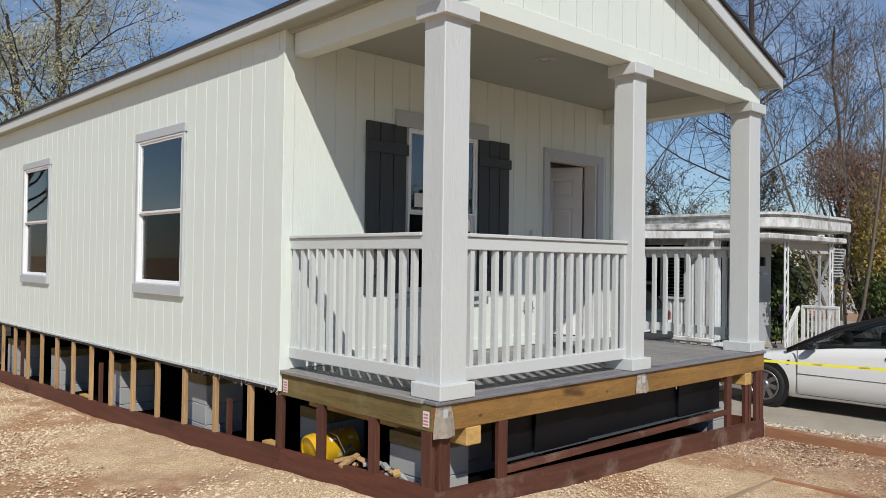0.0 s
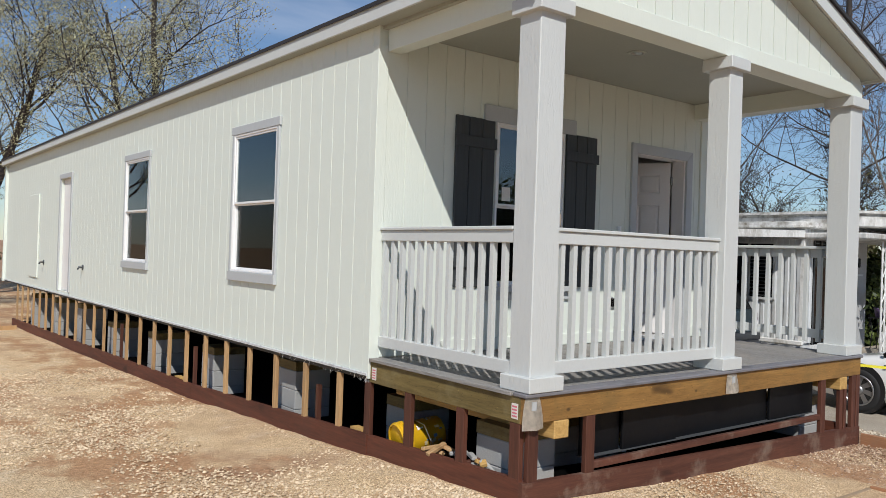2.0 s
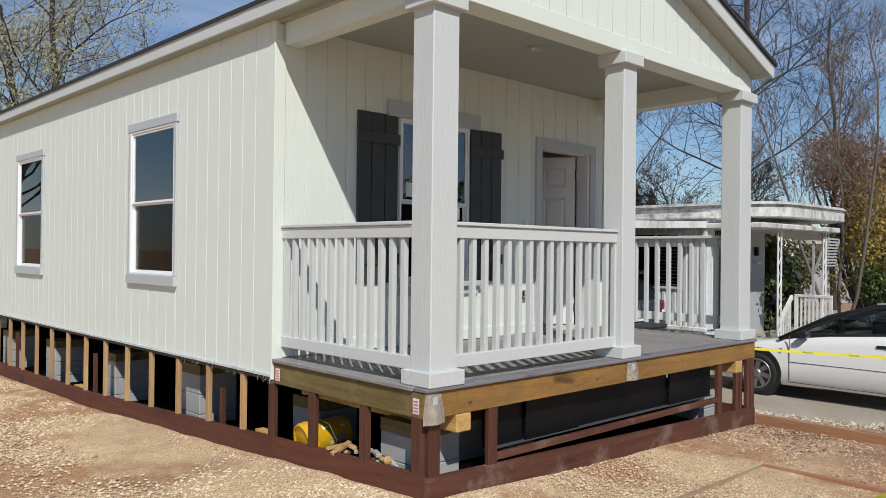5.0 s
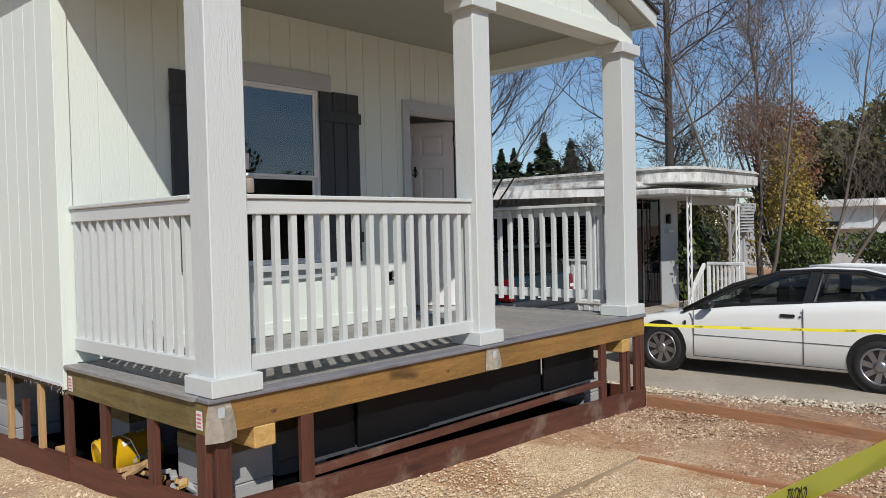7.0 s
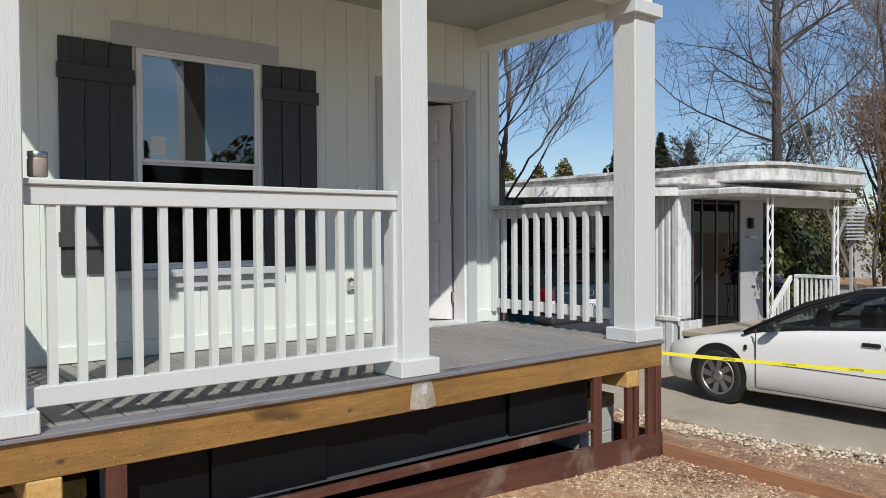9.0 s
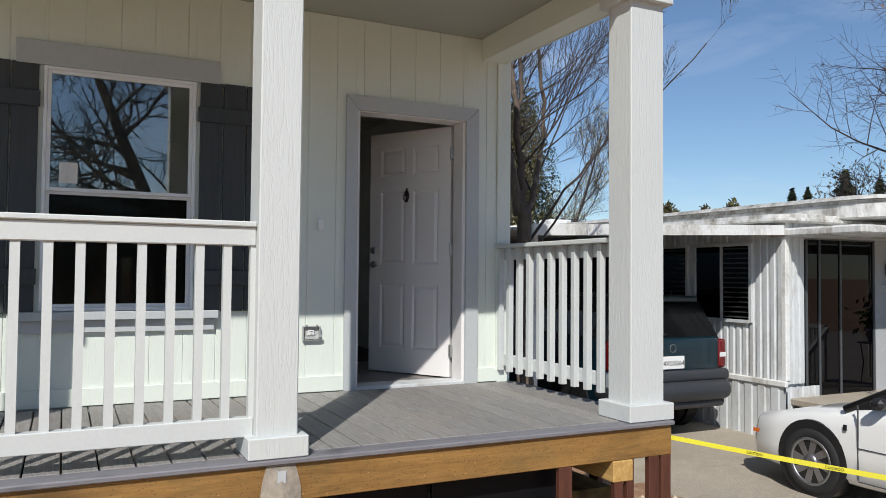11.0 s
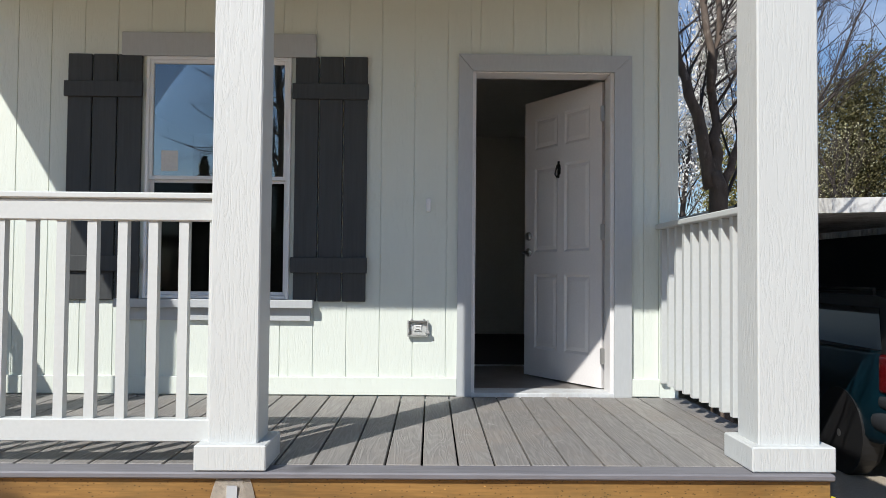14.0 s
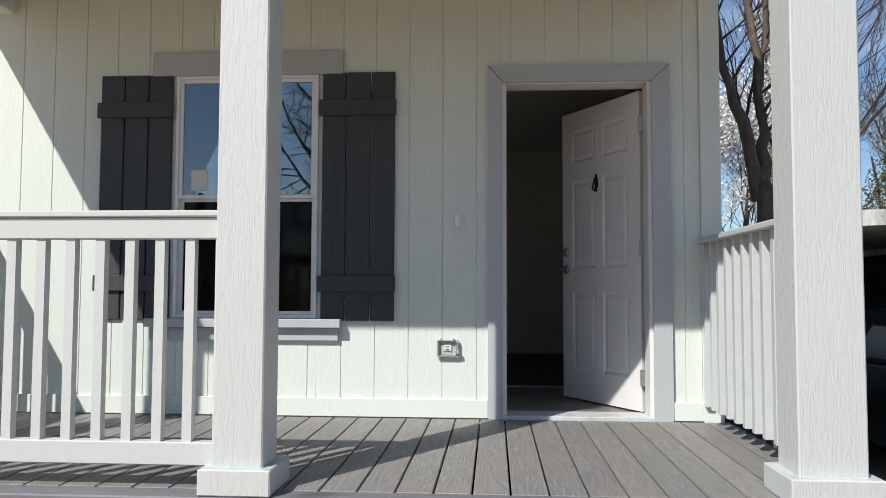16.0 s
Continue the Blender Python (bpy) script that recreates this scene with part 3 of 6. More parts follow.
# porch beams and ceiling
part("porch_beam", boxed(3.37, 7.95, 3.60, 3.80, BEAM, BEAM + 0.10, bevel=0.004), SIDING, house)
part("beam_trim", boxed(3.355, 7.965, 3.585, 3.60, BEAM, BEAM + 0.13, bevel=0.003), SIDING, house)
for a, b in ((3.432, 3.56), (7.76, 7.95)):
    part("porch_beam", boxed(a, b, 3.80, FY - 0.001, BEAM - 0.028, BEAM + 0.16, bevel=0.004), SIDING, house)
for a, b in ((3.414, 3.430), (7.952, 7.968)):
    part("beam_trim", boxed(a, b, 3.602, FY - 0.02, BEAM - 0.03, 3.63, bevel=0.002), SIDING, house)
tagged(part("ceiling", boxed(3.37, 7.95, 3.62, FY + 0.01, 3.605, 3.63), SOFFIT), "flat off-white porch ceiling with shade in its colour", "ceiling", kind="structure")
bm = bmesh.new()
lathe(bm, [(0.085, 3.597), (0.09, 3.601), (0.09, 3.606)], 28, at=(5.42, 4.40, 0))
# the light's trim takes the shade-darkened ceiling colour
dl = part("downlight", bm, SOFFIT)
tagged(dl, "small round white recessed light in porch ceiling", "ceiling light")
bm = bmesh.new()
lathe(bm, [(0.06, 3.594), (0.06, 3.5968)], 24, at=(5.42, 4.40, 0))
part("lens", bm, CLEARP, dl)

# inside
room = thing("front_room", "dim empty room with pale walls and dark carpet", "room", kind="structure")
part("floor", boxed(WX + 0.13, EX - 0.12, FY + 0.13, 10.2, 0.862, 0.885), CARPET, room)
part("wall", boxed(WX + 0.13, EX - 0.12, 10.2, 10.3, 0.86, 3.4), INWALL, room)
part("wall", boxed(EX - 0.13, EX - 0.122, FY + 0.14, 10.2, 0.885, 3.4), INWALL, room)
part("ceiling", boxed(WX + 0.02, EX - 0.12, FY + 0.131, BACK - 0.1, 3.36, 3.40), INWALL, room)
part("wall", boxed(WX + 0.1, EX - 0.12, 14.2, 14.3, 0.86, 3.36), INWALL, room)
part("floor", boxed(WX + 0.1, EX - 0.12, 10.3, BACK - 0.1, 0.862, 0.885), CARPET, room)
part("entry_floor", boxed(6.2, EX - 0.14, FY + 0.201, 6.85, 0.8855, 0.889), surface("grey_vinyl_floor", (0.20, 0.185, 0.17), 0.35, 0, 0.25, 30, 4, bump=0.05), room, "grey vinyl entry floor")
part("transition_strip", boxed(6.2, EX - 0.14, 6.852, 6.885, 0.8855, 0.896, bevel=0.003), ALU, room)
part("door_threshold", boxed(DOOR[0], DOOR[1], FY - 0.015, FY + 0.20, DZ - 0.01, DZ + 0.022, bevel=0.004), ALU, room)

# ---- windows and doors ----


def window(name, parent_m, w, z0, z1, label, head, sill_w):
    """A single-hung window in its own frame: x along the wall from 0 to w, -y outwards, wall face at y 0."""
    t = tagged(new(name), label, "window", kind="structure")
    t.matrix_basis = parent_m
    f = 0.021
    mid = z0 + (z1 - z0) * 0.49
    for a in ((0, f, z0, z1), (w - f, w, z0, z1), (f, w - f, z1 - f, z1), (f, w - f, z0, z0 + f)):
        part("frame", boxed(a[0], a[1], -0.022, 0.07, a[2], a[3], bevel=0.003), VINYL, t)
    s = 0.023
    for nm, lo, hi, y in (("upper_sash", mid, z1 - f, -0.012), ("lower_sash", z0 + f, mid + 0.005, 0.018)):
        bm = bmesh.new()
        for a in ((f, f + s, lo, hi), (w - f - s, w - f, lo, hi), (f + s, w - f - s, hi - s, hi), (f + s, w - f - s, lo, lo + s)):
            box(bm, a[0], a[1], y, y + 0.028, a[2], a[3], bevel=0.002)
        sash = part(nm, bm, VINYL, t)
        g = part("pane", boxed(f + s - 0.004, w - f - s + 0.004, y + 0.012, y + 0.016, lo + s - 0.004, hi - s + 0.004), GLASS if nm == "upper_sash" else SCREEN, sash)
        g.visible_shadow = False
    c = 0.105
    part("head_trim", boxed(-head, w + head, -0.03, 0.0, z1 + 0.001, z1 + 0.15 if head > 0.12 else z1 + 0.09, bevel=0.003), TRIM, t)
    if head < 0.12:
        for a, b in ((-0.045, -0.001), (w + 0.001, w + 0.045)):
            part("side_trim", boxed(a, b, -0.026, 0.0, z0, z1, bevel=0.003), TRIM, t)
        part("sill_trim", boxed(-sill_w, w + sill_w, -0.04, 0.0, z0 - 0.10, z0 - 0.001, bevel=0.003), TRIM, t)
    else:
        part("sill", boxed(-sill_w, w + sill_w, -0.075, 0.0, z0 - 0.055, z0 - 0.002, bevel=0.004), TRIM, t)
        part("sill_apron", boxed(-sill_w + 0.02, w + sill_w - 0.02, -0.03, 0.0, z0 - 0.135, z0 - 0.057, bevel=0.003), TRIM, t)
    return t


win_front = window("window_1", Matrix.Translation((WIN[0], FY, 0)), WIN[1] - WIN[0], WIN[2], WIN[3], "white single-hung window reflecting sky and trees", 0.155, 0.16)
part("sticker", boxed(0.095, 0.20, -0.0015, -0.0003, WIN[2] + 0.80, WIN[2] + 0.93), PAPER, win_front, "small white paper sticker")
for k, h in ((2, W1), (3, W2)):
    mm = SKEW @ Matrix.Translation((0.0, h[1], 0)) @ pose(0, 0, 0, 0, 0, -90)
    window("window_%d" % k, mm, h[1] - h[0], h[2], h[3], "white single-hung window with grey trim in the side wall", 0.06, 0.05)

def shutter(x0, x1, name):
    t = thing(name, "charcoal board-and-batten shutter beside the front window", "shutter", "front window shutters")
    w = (x1 - x0) / 3
    for k in range(3):
        part("board", boxed(x0 + w * k + 0.004, x0 + w * (k + 1) - 0.004, FY - 0.024, FY - 0.0005, 1.458, 3.004, bevel=0.004), CHARCOAL, t)
    for z in (1.636, 2.73):
        part("batten", boxed(x0 - 0.012, x1 + 0.006, FY - 0.046, FY - 0.0245, z, z + 0.098, bevel=0.003), CHARCOAL, t)


shutter(4.162, 4.632, "shutter")
shutter(5.588, 6.050, "shutter")

door_1 = tagged(new("door_1"), "open white six-panel front door in a grey cased opening", "door", kind="structure")
for o in ([(6.622, DZ + 0.001), (6.712, DZ + 0.001), (6.712, 2.924), (6.622, 3.03)], [(7.613, DZ + 0.001), (7.722, DZ + 0.001), (7.722, 3.03), (7.613, 2.924)],
          [(6.714, 2.926), (7.611, 2.926), (7.720, 3.032), (6.624, 3.032)]):
    part("casing", prism(bmesh.new(), o, "y", FY - 0.028, FY - 0.0005), TRIM, door_1)
for a in ((6.70, 6.735, FY - 0.002, FY + 0.16, DZ, 2.945), (7.59, 7.625, FY - 0.002, FY + 0.16, DZ, 2.945), (6.736, 7.589, FY - 0.002, FY + 0.16, 2.92, 2.945)):
    part("jamb", boxed(*a, bevel=0.003), DOORW, door_1)


def panel_door(w, hgt, t, mat):
    """A moulded six-panel slab from x 0 to -w, with raised panels on both faces."""
    bm = bmesh.new()
    cols = ((0.115, 0.375), (w - 0.375, w - 0.115))
    rows = ((0.2, 0.74), (0.90, 1.52), (1.65, 1.88))
    xs = sorted({0, w} | {v for c in cols for v in c})
    zs = sorted({0, hgt} | {v for r in rows for v in r})
    rec = 0.009
    for side, y, d in ((0, 0.0, 1), (1, t, -1)):
        def fc(p):
            vs = [bm.verts.new(q) for q in p]
            bm.faces.new(vs if side else vs[::-1])
        for a, b in zip(xs, xs[1:]):
            for lo, hi in zip(zs, zs[1:]):
                if (a, b) in cols and (lo, hi) in rows:
                    q = [(a, b, lo, hi, 0), (a + 0.018, b - 0.018, lo + 0.018, hi - 0.018, rec), (a + 0.045, b - 0.045, lo + 0.045, hi - 0.045, 0.002)]
                    for (a0, b0, l0, h0, d0), (a1, b1, l1, h1, d1) in zip(q, q[1:]):
                        o = [(-a0, y + d * d0, l0), (-b0, y + d * d0, l0), (-b0, y + d * d0, h0), (-a0, y + d * d0, h0)]
                        i = [(-a1, y + d * d1, l1), (-b1, y + d * d1, l1), (-b1, y + d * d1, h1), (-a1, y + d * d1, h1)]
                        for s in range(4):
                            fc((o[s], o[(s + 1) % 4], i[(s + 1) % 4], i[s]))
                    a2, b2, l2, h2, d2 = q[-1]
                    fc(((-a2, y + d * d2, l2), (-b2, y + d * d2, l2), (-b2, y + d * d2, h2), (-a2, y + d * d2, h2)))
                else:
                    fc(((-a, y, lo), (-b, y, lo), (-b, y, hi), (-a, y, hi)))
    for a in ((-w, 0), (0, 0)):
        bm.faces.new([bm.verts.new(p) for p in ((a[0], 0, 0), (a[0], t, 0), (a[0], t, hgt), (a[0], 0, hgt))])
    for z in (0, hgt):
        bm.faces.new([bm.verts.new(p) for p in ((0, 0, z), (-w, 0, z), (-w, t, z), (0, t, z))])
    bmesh.ops.remove_doubles(bm, verts=bm.verts, dist=1e-5)
    bmesh.ops.recalc_face_normals(bm, faces=bm.faces)
    return bm


HINGE = pose(7.574, 5.572, 0.90, 0, 0, -59.5)
slab = part("door_leaf", panel_door(0.825, 2.014, 0.044, DOORW), DOORW, door_1, "white six-panel leaf swung inwards", False, HINGE)
bm = bmesh.new()
lathe(bm, [(0.03, -0.012), (0.03, 0.0)], 20, "y", (-0.775, 0, 0.90))
tube(bm, [(-0.775, -0.012, 0.90), (-0.775, -0.05, 0.90), (-0.74, -0.056, 0.897), (-0.68, -0.056, 0.89)], [0.011, 0.011, 0.01, 0.008], 8)
tube(bm, [(-0.775, 0.044, 0.90), (-0.775, 0.10, 0.90), (-0.81, 0.112, 0.90), (-0.86, 0.115, 0.892), (-0.885, 0.115, 0.86), (-0.88, 0.115, 0.835)], [0.011, 0.011, 0.011, 0.010, 0.009, 0.007], 8)
part("door_handle", bm, NICKEL, slab, "satin nickel lever", True)
bm = bmesh.new()
lathe(bm, [(0.028, -0.018), (0.031, -0.006), (0.031, 0.0)], 20, "y", (-0.775, 0, 1.02))
part("deadbolt", bm, NICKEL, slab, "", True)
bm = bmesh.new()
box(bm, -0.445, -0.425, -0.008, 0.0, 1.42, 1.54, bevel=0.003)
tube(bm, [(-0.455, -0.008, 1.49), (-0.462, -0.014, 1.45), (-0.435, -0.02, 1.425), (-0.408, -0.014, 1.45), (-0.415, -0.008, 1.49)], [0.006] * 5, 6)
lathe(bm, [(0.016, -0.014), (0.018, 0.0)], 12, "y", (-0.435, 0, 1.50))
part("knocker", bm, IRON, slab, "small black door knocker", True)
for z in (0.16, 0.97, 1.75):
    bm = boxed(7.562, 7.5895, 5.545, 5.568, 0.90 + z, 1.0 + z, bevel=0.002)
    part("hinge", bm, NICKEL, door_1)

# side door, ajar and set back in the west wall, and a flush meter panel
door_2 = tagged(new("door_2"), "plain white side door in a grey casing", "door", kind="structure")
door_2.matrix_basis = SKEW
for a in ((SD[0] - 0.085, SD[0], SD[2], SD[3] + 0.09), (SD[1], SD[1] + 0.085, SD[2], SD[3] + 0.09), (SD[0], SD[1], SD[3], SD[3] + 0.09)):
    part("casing", boxed(-0.026, -0.0005, a[0], a[1], a[2], a[3], bevel=0.003), TRIM, door_2)
part("door_leaf", boxed(0.05, 0.09, SD[0] + 0.005, SD[1] - 0.005, SD[2] + 0.01, SD[3] - 0.005), DOORW, door_2)
meter = part("meter_panel", boxed(-0.03, -0.0005, 13.0, 13.9, 0.95, 2.75, bevel=0.006), SIDING, None, "", False, SKEW)
tagged(meter, "flush off-white service panel on the side wall", "panel")
for y, nm, lab in ((9.27, "hose_bib", "small grey hose bib on the side wall"), (12.45, "vent_cap", "small grey vent cap on the side wall")):
    bm = bmesh.new()
    lathe(bm, [(0.05, -0.012), (0.05, 0.0)], 16, "x", (0, 0, 0))
    tube(bm, [(0.0, 0, 0), (-0.07, 0, 0.0), (-0.09, 0, -0.04)], [0.018, 0.018, 0.016], 8)
    o = part(nm, bm, BUMPERG, None, "", True, SKEW @ Matrix.Translation((-0.0005, y, 1.30)))
    tagged(o, lab, "fixture")

# ---- porch: deck, columns, railings ----
deck = tagged(new("deck"), "grey composite plank porch deck on treated timber frame", "deck", kind="structure")
n_planks = 32
pw = 0.1481
pm = bpy.data.meshes.new("plank")
bm = boxed(0.0042, pw - 0.0042, 0, FY - 0.022 - DY - 0.11, DZ - 0.026, DZ, bevel=0.003)
bm.to_mesh(pm)
bm.free()
pm.materials.append(DECK)
for k in range(n_planks):
    shared("plank", pm, deck, Matrix.Translation((3.317 + pw * k, DY + 0.11, 0)))
part("edge_plank", boxed(3.335, 8.04, DY - 0.022, DY + 0.105, DZ - 0.027, DZ - 0.001, bevel=0.006), DECKX, deck)
part("rim_joist", boxed(3.345, 8.03, DY, DY + 0.04, 0.672, DZ - 0.028, bevel=0.004), TREATED, deck, "yellow-brown treated rim board with knots")
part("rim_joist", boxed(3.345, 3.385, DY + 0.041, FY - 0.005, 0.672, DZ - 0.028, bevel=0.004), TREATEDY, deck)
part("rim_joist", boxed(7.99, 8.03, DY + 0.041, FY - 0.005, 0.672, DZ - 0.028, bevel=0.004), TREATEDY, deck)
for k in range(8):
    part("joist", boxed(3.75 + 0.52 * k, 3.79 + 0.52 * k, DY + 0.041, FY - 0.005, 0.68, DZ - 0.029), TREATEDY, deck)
for a in (3.62, 7.60):
    part("beam", boxed(a, a + 0.14, DY - 0.005, FY, 0.55, 0.671, bevel=0.006), BEAMEND, deck, "sawn timber beam end")


def column(x0, x1, y0, y1):
    t = thing("porch_column", "white square porch column with embossed wood grain, cap and base", "column", "porch columns")
    cx0, cx1, cy0, cy1 = x0, x1, y0, y1
    part("shaft", boxed(cx0, cx1, cy0, cy1, DZ, BEAM - 0.002, bevel=0.006), WHITE, t)
    b = 0.042
    part("base", boxed(cx0 - b, cx1 + b, cy0 - b, cy1 + b, DZ + 0.001, DZ + 0.10, bevel=0.005), WHITE, t)
    part("cap", boxed(cx0 - b, cx1 + b, cy0 - b, cy1 + b, BEAM - 0.10, BEAM - 0.001, bevel=0.005), WHITE, t)


column(3.398, 3.632, 3.568, 3.77)
column(5.590, 5.785, 3.58, 3.778)
column(7.765, 8.013, 3.598, 3.81)


def railing(label, along, a0, a1, c, first, count):
    """Capped railing along x or y at the middle line c, balusters between two rails."""
    t = thing("railing", label, "railing")

    def put(nm, p0, p1, d, z0, z1, bev):
        a = (p0, p1, c - d, c + d, z0, z1) if along == "x" else (c - d, c + d, p0, p1, z0, z1)
        return part(nm, boxed(*a, bevel=bev), RAILW, t)
    put("top_rail", a0, a1, 0.045, 1.930, 1.956, 0.005)
    put("upper_rail", a0, a1, 0.03, 1.844, 1.9295, 0.004)
    put("lower_rail", a0, a1, 0.03, 0.964, 1.053, 0.004)
    me = bpy.data.meshes.new("baluster")
    b = boxed(-0.019, 0.019, -0.019, 0.019, 1.052, 1.845)
    b.to_mesh(me)
    b.free()
    me.materials.append(RAILW)
    for k in range(count):
        p = first - 0.1222 * k
        shared("baluster", me, t, Matrix.Translation((p, c, 0) if along == "x" else (c, p, 0)))


railing("white porch railing along the front with square balusters", "x", 3.633, 5.589, 3.662, 5.585, 16)
railing("white porch railing along the west side with square balusters", "y", 3.771, FY - 0.02, 3.435, 5.345, 13)
er = thing("railing", "white east porch railing with face-mounted balusters below a flat cap", "railing")
part("top_rail", boxed(7.87, 8.0, 3.82, FY - 0.02, 1.93, 1.962, bevel=0.005), RAILW, er)
part("upper_rail", boxed(7.945, 7.985, 3.82, FY - 0.02, 1.842, 1.929, bevel=0.004), RAILW, er)
part("lower_rail", boxed(7.945, 7.985, 3.82, FY - 0.02, 1.0, 1.09, bevel=0.004), RAILW, er)
me = bpy.data.meshes.new("baluster")
b = boxed(7.902, 7.9445, -0.021, 0.021, 0.965, 1.929, bevel=0.002)
b.to_mesh(me)
b.free()
me.materials.append(RAILW)
for k in range(11):
    shared("baluster", me, er, Matrix.Translation((0, 5.365 - 0.1425 * k, 0)))

# ---- skirting frame under the house ----
skirt = thing("skirting_frame", "open skirting frame of brown-stained plates and bare studs", "skirting frame")


def plate(bm, p0, p1, thick, hgt, inward, drop=0.11):
    """A board on edge that follows the ground between two points."""
    n = 14
    rows = []
    for k in range(n + 1):
        x, y = p0[0] + (p1[0] - p0[0]) * k / n, p0[1] + (p1[1] - p0[1]) * k / n
        z0, z1 = level(p0[0] - inward[0] * 0.1, p0[1] - inward[1] * 0.1), level(p1[0] - inward[0] * 0.1, p1[1] - inward[1] * 0.1)
        z = 0.7 * (z0 + (z1 - z0) * k / n) + 0.3 * level(x - inward[0] * 0.1, y - inward[1] * 0.1)
        rows.append([bm.verts.new((x + inward[0] * t, y + inward[1] * t, z + h)) for t, h in ((0, -drop), (thick, -drop), (thick, hgt), (0, hgt))])
    for r, q in zip(rows, rows[1:]):
        for s in range(4):
            bm.faces.new((r[s], r[(s + 1) % 4], q[(s + 1) % 4], q[s]))
    bm.faces.new(rows[0])
    bm.faces.new(rows[-1][::-1])
    bmesh.ops.recalc_face_normals(bm, faces=bm.faces)
    return bm


part("front_plate", plate(bmesh.new(), (3.345, 3.55), (8.035, 3.55), 0.04, 0.175, (0, 1)), REDWOODX, skirt, "brown plate board, dusty with gravel")
part("side_plate", plate(bmesh.new(), (3.345, 3.59), (3.345, FY), 0.04, 0.18, (1, 0)), REDWOODY, skirt)
for k in range(4):
    y0, y1 = FY + 3.95 * k, FY + 3.95 * (k + 1)
    part("side_plate", plate(bmesh.new(), (WX - 0.0122 * (y0 - FY), y0), (WX - 0.0122 * (y1 - FY), y1 - 0.004), 0.04, 0.185, (1, 0)), REDWOODY, skirt)
part("side_plate", plate(bmesh.new(), (7.99, 3.59), (7.99, 12), 0.04, 0.18, (1, 0)), REDWOODY, skirt)


def post(x0, x1, y0, y1, z1, mat=REDWOOD, nm="post"):
    part(nm, boxed(x0, x1, y0, y1, level(x0, y0) + 0.10, z1, bevel=0.003), mat, skirt)


post(3.346, 3.386, 3.592, 3.69, 0.671)
post(3.388, 3.48, 3.553, 3.591, 0.671)
for y in (4.16, 4.80, 5.38):
    post(3.347, 3.387, y, y + 0.088, 0.671)
for x, w in ((3.94, 0.09), (7.235, 0.085), (7.61, 0.06), (7.70, 0.05), (7.86, 0.075), (7.955, 0.07)):
    post(x, x + w, 3.553, 3.591, 0.671)
for y in (4.2, 4.85):
    post(7.985, 8.028, y, y + 0.09, 0.671)
part("brace", boxed(4.031, 7.234, 3.556, 3.594, 0.298, 0.348, bevel=0.003), REDWOODX, skirt)
for k in range(25):
    y = FY + 0.447 + 0.617 * k
    x = WX - 0.0122 * (y - FY)
    part("stud", boxed(x + 0.002, x + 0.04, y, y + 0.06, level(x, y) + 0.17, 0.722, bevel=0.003), STUD, skirt)
    if k in (1, 6, 11):
        part("stud", boxed(x + 0.06, x + 0.10, y - 0.14, y - 0.1, level(x, y) + 0.1, 0.5), REDWOOD, skirt)
    if k in (0, 7):
        part("offcut", boxed(x + 0.05, x + 0.13, y - 0.3, y - 0.12, level(x, y) + 0.02, level(x, y) + 0.20), BEAMEND, skirt)
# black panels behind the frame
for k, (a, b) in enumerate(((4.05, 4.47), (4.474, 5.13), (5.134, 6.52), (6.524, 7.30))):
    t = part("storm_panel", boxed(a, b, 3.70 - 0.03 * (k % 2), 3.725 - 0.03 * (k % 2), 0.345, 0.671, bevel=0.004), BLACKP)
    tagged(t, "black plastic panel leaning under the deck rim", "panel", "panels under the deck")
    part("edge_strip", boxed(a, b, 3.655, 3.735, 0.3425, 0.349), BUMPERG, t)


def block_pier(x, y, rows, turn=0.0, wood_cap=True):
    z = level(x, y) - 0.03
    t = thing("block_pier", "stack of grey concrete blocks carrying the frame", "block pier", "piers", m=pose(x, y, z, 0, 0, turn))
    for k in range(rows):
        part("block", boxed(-0.2, 0.2, -0.2, 0.2, 0.194 * k, 0.194 * k + 0.19, bevel=0.006), BLOCK, t)
    top = 0.194 * rows
    if wood_cap and 0.69 - z - top > 0.02:
        part("cap_board", boxed(-0.2, 0.2, -0.2, 0.2, top, min(top + 0.09, 0.668 - z)), TREATEDY, t)


block_pier(3.72, 4.02, 2)
block_pier(3.93, 5.50, 2)
block_pier(4.35, 4.30, 2)
block_pier(4.95, 4.35, 1)
block_pier(7.62, 4.05, 2)
block_pier(6.9, 4.6, 2)
for k in range(7):
    y = 7.22 + 2.1 * k
    block_pier(3.73 - 0.0122 * (y - FY), y, 4 if k > 3 else 3)
for k in range(3):
    t = part("underfloor_beam", boxed(4.3 + 1.3 * k, 4.42 + 1.3 * k, FY, BACK - 0.2, 0.45, 0.70), DARK, house)
# added black sheets that give the underfloor its deep shade
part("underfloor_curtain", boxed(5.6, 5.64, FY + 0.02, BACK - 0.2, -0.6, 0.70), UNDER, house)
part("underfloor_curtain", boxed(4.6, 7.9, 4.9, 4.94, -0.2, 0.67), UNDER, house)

# added black sheet on the soil, painting in shade under house and deck
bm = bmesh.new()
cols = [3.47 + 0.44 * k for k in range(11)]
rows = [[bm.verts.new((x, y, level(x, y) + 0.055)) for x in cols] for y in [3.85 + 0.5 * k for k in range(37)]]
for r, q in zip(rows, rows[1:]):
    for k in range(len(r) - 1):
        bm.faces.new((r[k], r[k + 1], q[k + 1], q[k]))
tagged(part("ground_sheet", bm, UNDER), "added black sheet standing in for shade under the house", "ground sheet", kind="structure")

